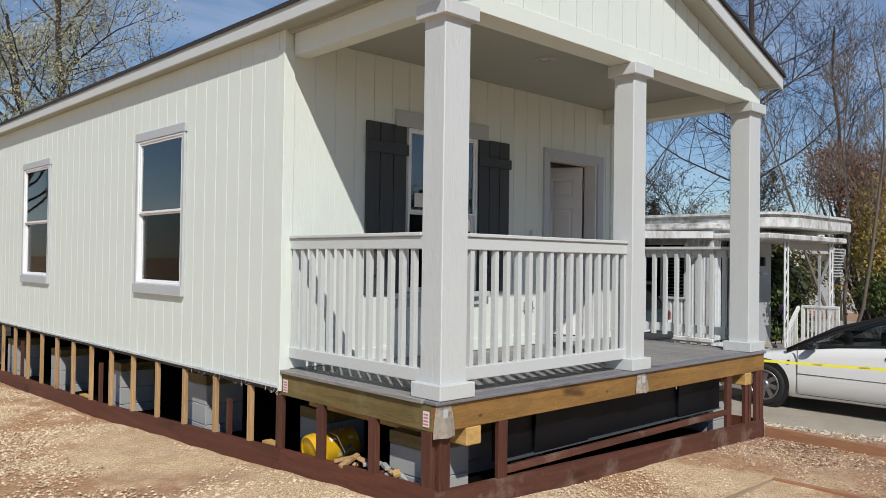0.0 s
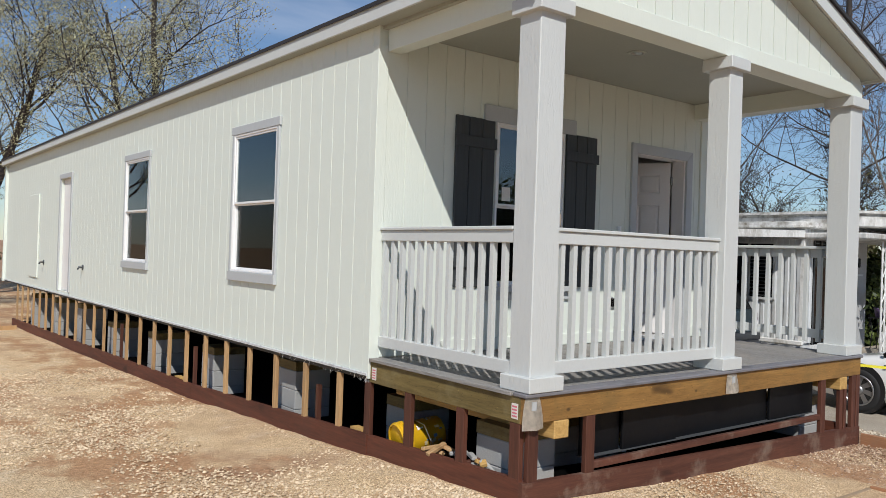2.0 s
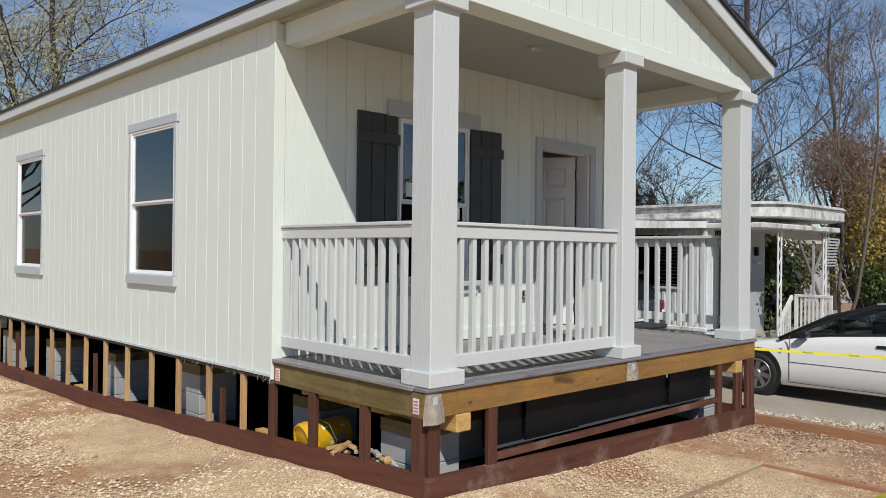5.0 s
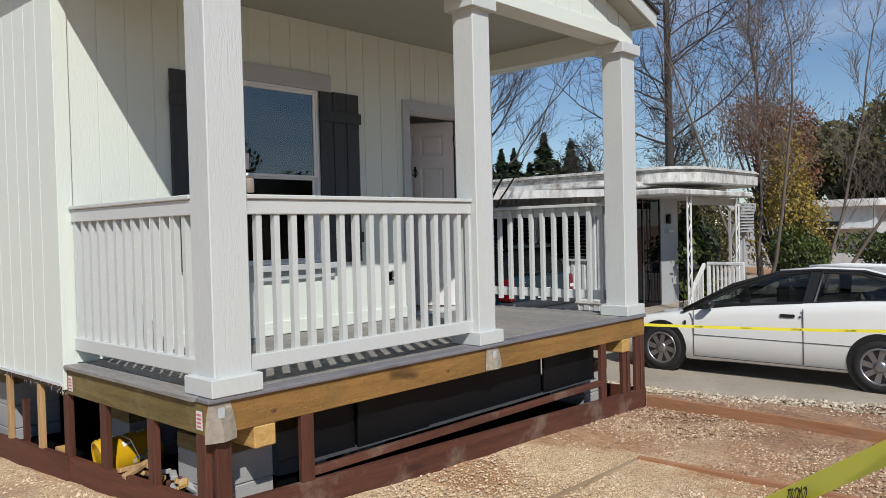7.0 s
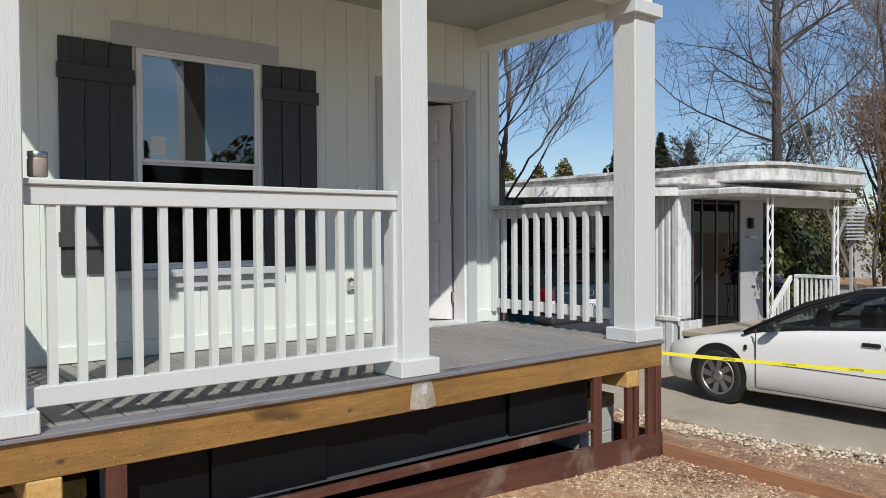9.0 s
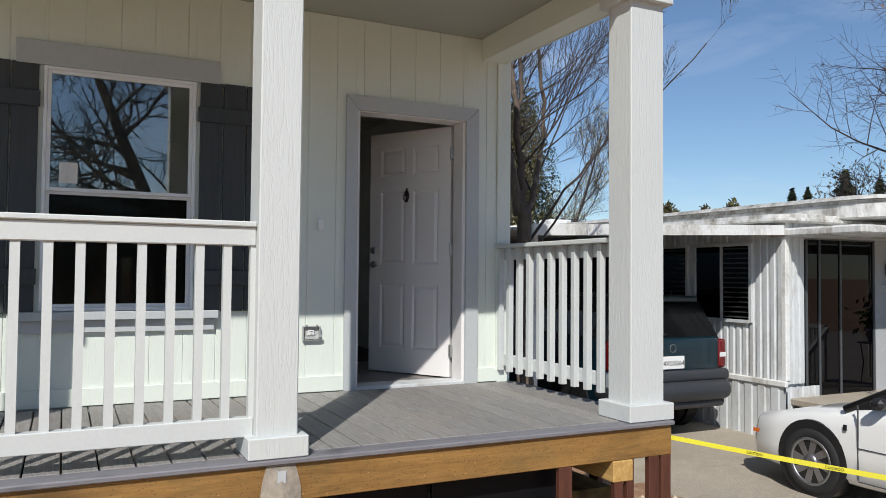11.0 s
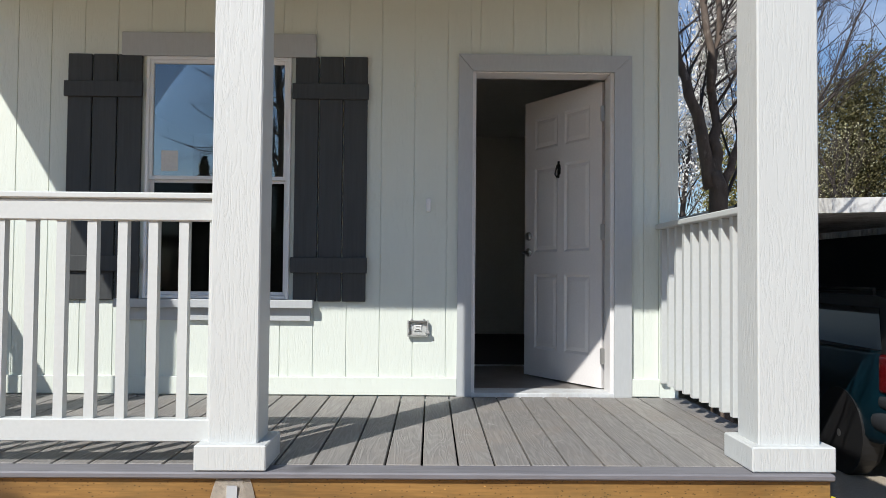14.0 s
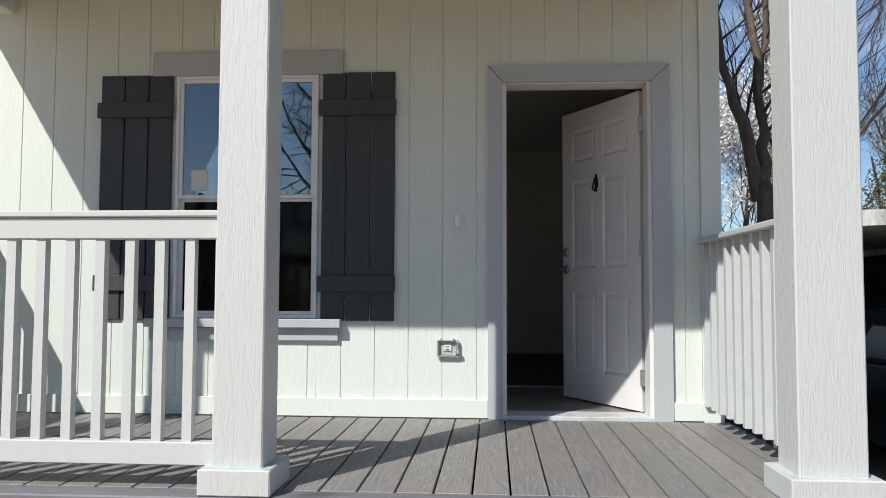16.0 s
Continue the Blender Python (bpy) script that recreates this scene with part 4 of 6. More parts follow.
# bucket and firewood scraps inside the frame
bz = level(3.6, 4.6) + 0.02
bk = thing("bucket", "yellow plastic bucket with printed label lying on its side", "bucket", m=pose(3.585, 5.02, bz + 0.155, 0, 100, 172))
bm = bmesh.new()
lathe(bm, [(0.115, -0.20), (0.122, -0.195), (0.142, 0.10), (0.150, 0.105), (0.150, 0.19), (0.138, 0.19), (0.132, 0.12), (0.11, -0.18)], 36)
part("shell", bm, YELLOW, bk, "", True)
for z in (0.115, 0.14, 0.165):
    bm = bmesh.new()
    lathe(bm, [(0.149, z), (0.158, z + 0.003), (0.158, z + 0.010), (0.149, z + 0.013)], 36)
    part("rib", bm, YELLOW, bk, "", True)
LABELB, LABELT = plain("label_blue", (0.10, 0.20, 0.36), 0.5), plain("label_tan", (0.50, 0.42, 0.26), 0.5)
random.seed(9)
for k in range(26):
    a0, z = 1.2 + 3.9 * random.random(), -0.17 + 0.2 * random.random()
    wd, hh = 0.05 + 0.22 * random.random(), 0.012 + 0.03 * random.random()
    bm = bmesh.new()
    ring = []
    for j in range(5):
        aa = a0 + wd * j / 4
        ring.append([bm.verts.new(((0.1245 + 0.0655 * (zz + 0.195) + 0.0012 + 0.0004 * (k % 3)) * math.cos(aa), (0.1245 + 0.0655 * (zz + 0.195) + 0.0012 + 0.0004 * (k % 3)) * math.sin(aa), zz)) for zz in (z, z + hh)])
    for p, q in zip(ring, ring[1:]):
        bm.faces.new((p[0], q[0], q[1], p[1]))
    part("label_print", bm, (LABELB, LABELT, PAPER)[k % 3], bk)
bm = bmesh.new()
tube(bm, [(0.152, 0.0, 0.12), (0.17, 0.06, 0.05), (0.13, 0.14, 0.0), (0.0, 0.19, -0.02), (-0.13, 0.14, 0.0), (-0.17, 0.06, 0.05), (-0.152, 0.0, 0.12)], [0.003] * 7, 6)
part("bail", bm, NICKEL, bk, "thin wire handle")
for k in range(30):
    x, y = 3.41 + 0.14 * random.random(), 4.05 + 0.62 * random.random()
    if 4.15 < y < 4.26:
        x += 0.05
    l, w = 0.06 + 0.12 * random.random(), 0.02 + 0.035 * random.random()
    o = part("wood_scrap", boxed(-l / 2, l / 2, -w / 2, w / 2, -0.014, 0.014, bevel=0.004), (BEAMEND, STUD, REDWOODX, BLOCK)[k % 4], None, "", False,
             pose(x, y, level(x, y) + 0.05 + 0.028 * (k % 6), 40 * random.random() - 20, 50 * random.random() - 25, 360 * random.random()))
    tagged(o, "split offcut of timber in a loose heap", "wood scrap", "wood scraps")
# torn underlay along the bottom of the siding
fr = thing("torn_underlay", "ragged pale fringe of underlay below the siding", "underlay")
random.seed(77)
for k in range(60):
    y = FY + 0.02 + 1.6 * random.random() ** 1.7
    x = WX - 0.0122 * (y - FY) + 0.008
    part("strand", tube(bmesh.new(), [(x, y, 0.735), (x + random.gauss(0, 0.008), y + random.gauss(0, 0.012), 0.71), (x + random.gauss(0, 0.015), y + random.gauss(0, 0.02), 0.69 - 0.03 * random.random())], [0.0025, 0.002, 0.001], 4), PAPER, fr)

# tags on the rim, brackets under the columns
for x, nm in ((3.41, 0), (5.70, 1)):
    t = part("post_wrap", bmesh.new(), WRAP, None)
    bm = bmesh.new()
    w0 = 0.065
    rows = []
    for k in range(6):
        z = 0.842 - (0.031 if nm else 0.04) * k
        wk = w0 + 0.012 * k * (1 - 0.1 * k)
        rows.append([bm.verts.new((x + wk * s, DY - 0.004 - 0.007 * k * (1 - abs(s)) - 0.01 * (k / 5), z)) for s in (-1, -0.5, 0, 0.5, 1)])
    for r, q in zip(rows, rows[1:]):
        for s in range(4):
            bm.faces.new((r[s], r[s + 1], q[s + 1], q[s]))
    bmesh.ops.solidify(bm, geom=bm.faces[:], thickness=0.002)
    bm.to_mesh(t.data)
    bm.free()
    tagged(t, "torn tan paper wrap hanging over the rim board", "paper wrap", "paper wraps")
    part("print", boxed(x - 0.02, x + 0.02, DY - 0.0235, DY - 0.0185, 0.765, 0.82), TRIM, t, "grey printed patch")
for k, (x, y) in enumerate(((3.3435, 3.64), (3.3435, 5.32))):
    t = part("paper_tag", boxed(x - 0.003, x, y - 0.03, y + 0.03, 0.70, 0.80), PAPER)
    tagged(t, "small white and pink paper tag on the rim board", "tag", "paper tags")
    for q in range(4):
        part("print", boxed(x - 0.0045, x - 0.0032, y - 0.022, y + 0.022, 0.712 + 0.021 * q, 0.722 + 0.021 * q), PINK, t)

# outlet, bell, jar
ob = thing("outlet_cover", "clear weatherproof outlet cover on the front wall", "outlet")
SMOKE = glass("clear_cover_plastic", (0.93, 0.94, 0.94), 1.5)
part("gasket_plate", boxed(6.318, 6.436, FY - 0.010, FY + 0.001, 1.252, 1.338, bevel=0.003), ALU, ob)
part("socket", boxed(6.352, 6.402, FY - 0.020, FY - 0.0105, 1.278, 1.316, bevel=0.004), VINYL, ob, "white socket")
for z in (1.289, 1.305):
    part("socket_slot", boxed(6.366, 6.388, FY - 0.0212, FY - 0.0203, z - 0.002, z + 0.002), DARK, ob)
for a in ((6.312, 6.324, 1.244, 1.346), (6.432, 6.444, 1.244, 1.346), (6.3245, 6.4315, 1.244, 1.256), (6.3245, 6.4315, 1.334, 1.346)):
    part("cover_rim", boxed(a[0], a[1], FY - 0.034, FY - 0.0105, a[2], a[3], bevel=0.003), CLEARP, ob)
lid = part("lid", boxed(6.320, 6.436, FY - 0.040, FY - 0.0345, 1.250, 1.340, bevel=0.003), SMOKE, ob, "clear plastic lid")
lid.visible_shadow = False
part("latch", boxed(6.425, 6.452, FY - 0.046, FY - 0.03, 1.262, 1.284, bevel=0.004), CLEARP, ob)
for x in (6.335, 6.41):
    part("lid_hinge", boxed(x, x + 0.012, FY - 0.042, FY - 0.024, 1.3465, 1.356, bevel=0.002), CLEARP, ob)
ob = part("door_bell", boxed(6.422, 6.452, FY - 0.045, FY + 0.001, 2.03, 2.11, bevel=0.006), VINYL)
tagged(ob, "small white doorbell button on the wall", "doorbell")
part("button", boxed(6.432, 6.443, FY - 0.021, FY - 0.0185, 2.06, 2.08), CLEARP, ob)
jar = thing("candle_jar", "brown glass jar with metal lid on the railing", "jar", m=pose(3.71, 3.69, 1.9665))
bm = bmesh.new()
lathe(bm, [(0.036, 0.0), (0.042, 0.006), (0.042, 0.075), (0.036, 0.086)], 24)
part("jar", bm, surface("amber_jar", (0.34, 0.28, 0.23), 0.12), jar, "", True)
bm = bmesh.new()
lathe(bm, [(0.040, 0.086), (0.041, 0.088), (0.041, 0.11), (0.038, 0.112)], 24)
part("lid", bm, NICKEL, jar, "dull metal lid", True)

# ---- neighbouring home and carport ----
nb = thing("neighbour_home", "older white aluminium mobile home with porch and low roof", "house")
NX, NY = 12.45, 6.45
part("core", boxed(NX + 0.03, 14.75, NY + 0.03, 21, -0.3, 2.42), ALU, nb)
part("core", boxed(14.76, 16.7, 9.2, 21, -0.3, 2.42), ALU, nb)


def ribbed(bm, along, fixed, a0, a1, z0, z1, pitch, depth):
    """A sheet with upright ribs; it faces -x (along y) or -y (along x)."""
    k, a, prof = 0, a0, []
    while a < a1:
        for f, d in ((0, 0), (0.25, 0), (0.35, 1), (0.85, 1), (0.95, 0)):
            if a + f * pitch <= a1:
                prof.append((a + f * pitch, d * depth))
        a += pitch
    prof.append((a1, 0))
    lo, hi = [], []
    for p, d in prof:
        q = (fixed - d, p) if along == "y" else (p, fixed - d)
        lo.append(bm.verts.new((*q, z0)))
        hi.append(bm.verts.new((*q, z1)))
    for s in range(len(lo) - 1):
        bm.faces.new((lo[s], lo[s + 1], hi[s + 1], hi[s]))
    return bm


part("siding", ribbed(bmesh.new(), "y", NX, NY, 21, 0.46, 2.42, 0.105, 0.016), ALU, nb, "ribbed white aluminium siding with grey streaks")
part("siding", ribbed(bmesh.new(), "x", NY, NX, 12.78, 0.46, 2.42, 0.105, 0.016), ALU, nb)
part("skirting", ribbed(bmesh.new(), "y", NX - 0.03, NY, 21, -0.3, 0.43, 0.2, 0.012), ALU, nb)
part("skirting", ribbed(bmesh.new(), "x", NY - 0.03, NX, 13.0, -0.3, 0.43, 0.2, 0.012), ALU, nb)
part("belt_trim", boxed(NX - 0.06, NX - 0.001, NY - 0.05, 21, 0.43, 0.50, bevel=0.01), ALUW, nb)
part("corner_trim", boxed(NX - 0.02, NX + 0.05, NY - 0.03, NY + 0.04, 0.5, 2.42, bevel=0.008), ALUW, nb)


def rounded_slab(x0, x1, y0, y1, r, z0, z1, lip):
    pts = []
    for cx, cy, a0 in ((x0 + r, y0 + r, 180), (x1 - r, y0 + r, 270), (x1 - r, y1 - r, 0), (x0 + r, y1 - r, 90)):
        pts += [(cx + r * math.cos(radians(a0 + 15 * k)), cy + r * math.sin(radians(a0 + 15 * k))) for k in range(7)]
    bm = bmesh.new()
    cx, cy = (x0 + x1) / 2, (y0 + y1) / 2
    rings = []
    for z, off in ((z0, lip), (z0 + 0.02, 0.0), (z1 - 0.05, 0.0), (z1 - 0.045, -0.03), (z1, -0.03), (z1 + 0.01, 0.25)):
        rings.append([bm.verts.new((x + math.copysign(off, cx - x), y + math.copysign(off, cy - y), z)) for x, y in pts])
    for a, b in zip(rings, rings[1:]):
        for s in range(len(pts)):
            bm.faces.new((a[s], a[(s + 1) % len(pts)], b[(s + 1) % len(pts)], b[s]))
    bm.faces.new(rings[-1])
    bm.faces.new(rings[0][::-1])
    return bm


part("roof", rounded_slab(12.25, 16.9, 6.3, 21, 0.3, 2.37, 2.47, 0.03), OLDROOF, nb, "low white roof with rust streaks")
part("roof_front", rounded_slab(13.25, 16.95, 5.55, 7.6, 0.75, 2.43, 2.66, 0.05), OLDROOF, nb, "rounded white roof end over the porch")
part("roof_cap", rounded_slab(13.3, 16.85, 7.0, 21, 0.5, 2.52, 2.66, 0.03), OLDROOF, nb)
part("roof_rim", rounded_slab(13.2, 16.97, 5.52, 20.9, 0.78, 2.664, 2.71, 0.01), OLDROOF, nb, "rusty rolled roof edge")
part("roof_flashing", rounded_slab(12.7, 16.8, 6.6, 20.9, 0.4, 2.475, 2.515, 0.02), OLDROOF, nb)
part("roof_vent", boxed(13.6, 14.1, 13.0, 13.5, 2.69, 2.86, bevel=0.03), ALUW, nb)
part("porch_roof", boxed(12.4, 15.75, 5.42, 6.9, 2.20, 2.30, bevel=0.02), OLDROOF, nb)
part("porch_floor", boxed(12.5, 16.4, 5.5, NY, 0.22, 0.30, bevel=0.01), CONC, nb)
part("porch_base", boxed(12.55, 16.35, 5.55, NY, -0.3, 0.22), DARK, nb)
for x in (13.26, 15.25):
    bm = bmesh.new()
    for dx in (0, 0.13):
        tube(bm, [(x + dx, 5.55, 0.3), (x + dx, 5.55, 2.19)], [0.017, 0.017], 6)
    for k in range(9):
        z = 0.35 + 0.2 * k
        tube(bm, [(x + 0.13 * (k % 2), 5.55, z), (x + 0.13 * ((k + 1) % 2), 5.55, z + 0.2)], [0.009, 0.009], 5)
    part("porch_post", bm, ALUW, nb, "white scrollwork porch post")
part("porch_valance", boxed(13.3, 15.35, 5.575, 5.595, 2.05, 2.175), surface("tan_valance", (0.42, 0.36, 0.27), 0.7), nb)
ns = part("sliding_door", boxed(12.80, 14.05, NY - 0.005, NY + 0.02, 0.3, 2.18), DARKGLASS, nb, "dark glass sliding door")
for x in (12.79, 13.02, 13.4, 14.03):
    part("mullion", boxed(x, x + 0.03, NY - 0.02, NY - 0.006, 0.3, 2.18), BUMPERG, ns)
# greyed from the home's white to paint in the shade under the porch
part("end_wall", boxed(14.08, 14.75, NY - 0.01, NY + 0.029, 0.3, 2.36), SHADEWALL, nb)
part("wall_shelf", boxed(14.2, 14.42, NY - 0.10, NY - 0.011, 1.60, 1.63), ALU, nb)
part("wall_lamp", boxed(14.27, 14.35, NY - 0.09, NY - 0.011, 1.75, 1.92, bevel=0.015), IRON, nb)


def louvre_window(y0, y1, z0, z1):
    w = part("window", boxed(NX - 0.03, NX - 0.017, y0, y1, z0, z1), DARKGLASS, nb, "dark louvred window")
    for a in ((y0 - 0.04, y0), (y1, y1 + 0.04), ((y0 + y1) / 2 - 0.02, (y0 + y1) / 2 + 0.02)):
        part("frame", boxed(NX - 0.045, NX - 0.012, a[0], a[1], z0 - 0.03, z1 + 0.03), ALU, w)
    for a in ((z0 - 0.04, z0), (z1, z1 + 0.04)):
        part("frame", boxed(NX - 0.05, NX - 0.012, y0, y1, a[0], a[1]), ALU, w)
    n = 15
    for k in range(n):
        z = z0 + (z1 - z0) * (k + 0.5) / n
        bm = boxed(-0.012, 0.012, y0 + 0.01, (y0 + y1) / 2 - 0.03, -0.002, 0.002)
        part("slat", bm, BUMPERG, w, "", False, Matrix.Translation((NX - 0.045, 0, z)) @ pose(0, 0, 0, 0, 35, 0))


louvre_window(6.95, 7.84, 1.19, 2.11)
louvre_window(8.03, 8.95, 1.19, 2.11)
# navy panel drawn out along the wall, its colour standing for carport shade
part("dark_panel", boxed(NX - 0.045, NX - 0.018, 9.1, 15.45, 0.51, 2.2, bevel=0.004), plain("carport_shade_navy", (0.012, 0.014, 0.018), 0.7), nb, "dark navy panel added to deepen the carport shade")
cp = thing("carport", "flat white metal carport awning beside the neighbour's wall", "carport")
bm = bmesh.new()
prism(bm, [(8.9, 2.11), (NX - 0.062, 2.22), (NX - 0.062, 2.335), (8.9, 2.225)], "y", 6.40, 6.44)
part("fascia", bm, ALUW, cp)
bm = bmesh.new()
prism(bm, [(8.9, 2.18), (NX - 0.062, 2.29), (NX - 0.062, 2.32), (8.9, 2.21)], "y", 6.441, 15.5)
part("roof_sheet", bm, OLDROOF, cp)
for y in (6.55, 9.5, 12.5, 15.3):
    part("support_post", boxed(9.0, 9.05, y, y + 0.05, -0.25, 2.17), ALUW, cp)
# added dark wall closing the carport, in place of its deep shade
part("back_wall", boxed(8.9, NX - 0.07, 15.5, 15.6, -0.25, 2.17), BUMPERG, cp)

# porch things of the neighbour
st = thing("plant_stand", "small black wire plant stand on the neighbour's porch", "plant stand", m=pose(14.55, 6.1, 0.30))
for dx in (-0.13, 0.13):
    for dy in (-0.1, 0.1):
        part("leg", tube(bmesh.new(), [(dx, dy, 0), (dx * 0.8, dy * 0.8, 0.3), (dx, dy, 0.55)], [0.008] * 3, 6), IRON, st)
part("top", boxed(-0.17, 0.17, -0.13, 0.13, 0.55, 0.57, bevel=0.004), IRON, st)


def leaves(bm, count, place, size, flat=1.0):
    for _ in range(count):
        c = place()
        s = size * (0.6 + 0.8 * random.random())
        d = Vector((random.gauss(0, 1), random.gauss(0, 1), random.gauss(0, 1))).normalized()
        a = d.orthogonal().normalized()
        b = d.cross(a)
        bm.faces.new([bm.verts.new(c + s * q) for q in (a, b * 0.45, -a, -b * 0.45)])


pot = thing("potted_plant", "dark leafy potted plant on the wire stand", "plant", m=pose(14.55, 6.1, 0.871))
bm = bmesh.new()
lathe(bm, [(0.07, 0), (0.10, 0.15), (0.105, 0.17), (0.09, 0.17)], 18)
part("pot", bm, plain("purple_pot", (0.12, 0.08, 0.16), 0.4), pot, "", True)
bm = bmesh.new()
leaves(bm, 130, lambda: Vector((random.gauss(0, 0.11), random.gauss(0, 0.1), 0.34 + random.gauss(0, 0.12))), 0.06)
part("foliage", bm, LEAFG, pot)
rl = thing("porch_railing", "white picket stair railing on the neighbour's porch", "railing")
part("top_rail", boxed(14.17, 14.23, 5.0, 5.64, 1.02, 1.07, bevel=0.006), ALUW, rl)
part("lower_rail", boxed(14.18, 14.22, 5.03, 5.61, 0.35, 0.39), ALUW, rl)
for k in range(9):
    part("picket", boxed(14.185, 14.215, 5.03 + 0.069 * k, 5.055 + 0.069 * k, 0.39, 1.02), ALUW, rl)
for y in (5.0, 5.59):
    part("newel", boxed(14.175, 14.225, y, y + 0.05, -0.24, 1.02), ALUW, rl)
part("stair_rail", prism(bmesh.new(), [(13.58, 0.50), (14.17, 0.98), (14.17, 1.05), (13.58, 0.57)], "y", 5.66, 5.71), ALUW, rl)
for k in range(6):
    x = 13.59 + 0.10 * k
    part("picket", boxed(x, x + 0.025, 5.67, 5.70, -0.24 if k == 0 else 0.305, 0.515 + 0.081 * k), ALUW, rl)

# ---- vehicles ----


def loft(bm, sections, close=True):
    rings = [[bm.verts.new(p) for p in s] for s in sections]
    n = len(rings[0])
    for a, b in zip(rings, rings[1:]):
        for s in range(n - 1):
            bm.faces.new((a[s], b[s], b[s + 1], a[s + 1]))
    bm.faces.new(rings[0])
    bm.faces.new(rings[-1][::-1])
    bmesh.ops.recalc_face_normals(bm, faces=bm.faces)
    return bm


def body_section(l, zb, zs, zt, hw, crown=0.9, tuck=0.9):
    """Full cross-section, left sill over the top to the right sill; x is the length, y to the left."""
    half = [(hw * tuck, zb), (hw * 0.985, zb + 0.06), (hw, zb + (zs - zb) * 0.45), (hw * 0.985, zs - 0.10), (hw * 0.955, zs - 0.02), (hw * crown, zs + 0.02 + (zt - zs) * 0.25), (hw * 0.5, zs + (zt - zs) * 0.85), (0, zt)]
    pts = [(l, y, z) for y, z in half] + [(l, -y, z) for y, z in half[-2::-1]]
    return pts


def wheel(parent, x, y, r, w, side, well):
    """A wheel with its tyre and spoked rim, outer face towards side (+1 left)."""
    wh = part("wheel", lathe(bmesh.new(), [(r * 0.66, -w / 2), (r * 0.92, -w / 2), (r, -w * 0.33), (r, w * 0.33), (r * 0.92, w / 2), (r * 0.70, w / 2), (r * 0.66, w * 0.42)], 36, "y"), TYRE, parent, "black tyre", True, Matrix.Translation((x, y, r)))
    bm = bmesh.new()
    o = side * w * 0.44
    for k in range(8):
        a = 2 * math.pi * k / 8
        pts = [(0.06, -0.028), (0.06, 0.028), (r * 0.62, 0.05 + 0.02), (r * 0.62, 0.0)]
        f, g = [], []
        for u, v in pts:
            q = (u * math.cos(a) - v * math.sin(a), u * math.sin(a) + v * math.cos(a))
            f.append(bm.verts.new((q[0], o, q[1])))
            g.append(bm.verts.new((q[0], o - side * 0.03, q[1])))
        bm.faces.new(f)
        for s in range(4):
            bm.faces.new((f[s], f[(s + 1) % 4], g[(s + 1) % 4], g[s]))
    bmesh.ops.recalc_face_normals(bm, faces=bm.faces)
    part("rim", bm, RIM, wh, "silver alloy spokes")
    bm = bmesh.new()
    lathe(bm, [(r * 0.70, -0.012), (r * 0.70, 0.012), (r * 0.62, 0.012), (r * 0.62, -0.012)], 36, "y", (0, o, 0))
    lathe(bm, [(0.065, -0.015), (0.065, 0.012), (0.03, 0.018)], 20, "y", (0, o, 0)) if side > 0 else lathe(bm, [(0.03, -0.018), (0.065, -0.012), (0.065, 0.015)], 20, "y", (0, o, 0))
    part("rim_ring", bm, RIM, wh, "", True)
    bm = bmesh.new()
    lathe(bm, [(r * 0.64, -0.03), (r * 0.64, 0.03)], 24, "y", (0, 0, 0))
    part("brake", bm, DARK, wh)
    # dark disc on the uncut body, standing in for the shaded wheel well
    bm = bmesh.new()
    lathe(bm, [(well, -0.16), (well, 0.0)] if side > 0 else [(well, 0.0), (well, 0.16)], 36, "y")
    part("wheel_arch", bm, DARK, parent, "", False, Matrix.Translation((x, side * 0.862 if parent.name.startswith("white") else side * 0.872, r + 0.02)))


# white coupe: its own frame has the nose towards +x, the driver's side towards +y
cz = -0.203
coupe = thing("white_coupe", "white two-door coupe parked on the driveway", "car", m=pose(11.62, 3.42, cz, 0, 0, 90))
prof = [(2.15, 0.27, 0.47, 0.50, 0.52), (2.11, 0.19, 0.53, 0.575, 0.70), (1.98, 0.18, 0.59, 0.63, 0.815), (1.7, 0.17, 0.655, 0.705, 0.857), (1.2, 0.17, 0.73, 0.79, 0.86), (0.85, 0.17, 0.79, 0.85, 0.86),
        (0.4, 0.18, 0.86, 0.88, 0.86), (-0.3, 0.18, 0.92, 0.94, 0.86), (-1.0, 0.18, 0.98, 1.0, 0.86), (-1.5, 0.18, 1.0, 1.03, 0.85), (-1.95, 0.2, 1.0, 1.03, 0.82), (-2.2, 0.25, 0.96, 1.0, 0.76), (-2.3, 0.36, 0.88, 0.92, 0.66)]
part("body", loft(bmesh.new(), [body_section(*p) for p in prof]), CARWHITE, coupe, "glossy white body", True)


def cabin(parent, line, base_hw, slope, mats, zbase):
    """A greenhouse from a side outline; strips take the materials in order."""
    rows = [[(l, base_hw - slope * (z - zbase), z), (l, -(base_hw - slope * (z - zbase)), z)] for l, z in line]
    out = []
    for (a, b), nm, mat in zip(zip(rows, rows[1:]), mats[0], mats[1]):
        bm = bmesh.new()
        m0, m1 = ((a[0][0]), 0, a[0][2] + 0.02), ((b[0][0]), 0, b[0][2] + 0.02)
        v = [bm.verts.new(p) for p in (a[0], m0, a[1], b[1], m1, b[0])]
        bm.faces.new((v[0], v[1], v[4], v[5]))
        bm.faces.new((v[1], v[2], v[3], v[4]))
        out.append(part(nm, bm, mat, parent, "", True))
    bm = bmesh.new()
    for s in (0, 1):
        f = [bm.verts.new(r[s]) for r in rows] + [bm.verts.new((rows[0][s][0] - 0.02, rows[0][s][1], zbase - 0.06))][:0]
        bm.faces.new(f if s else f[::-1])
    part("side_frame", bm, DARK, parent, "black window surround")


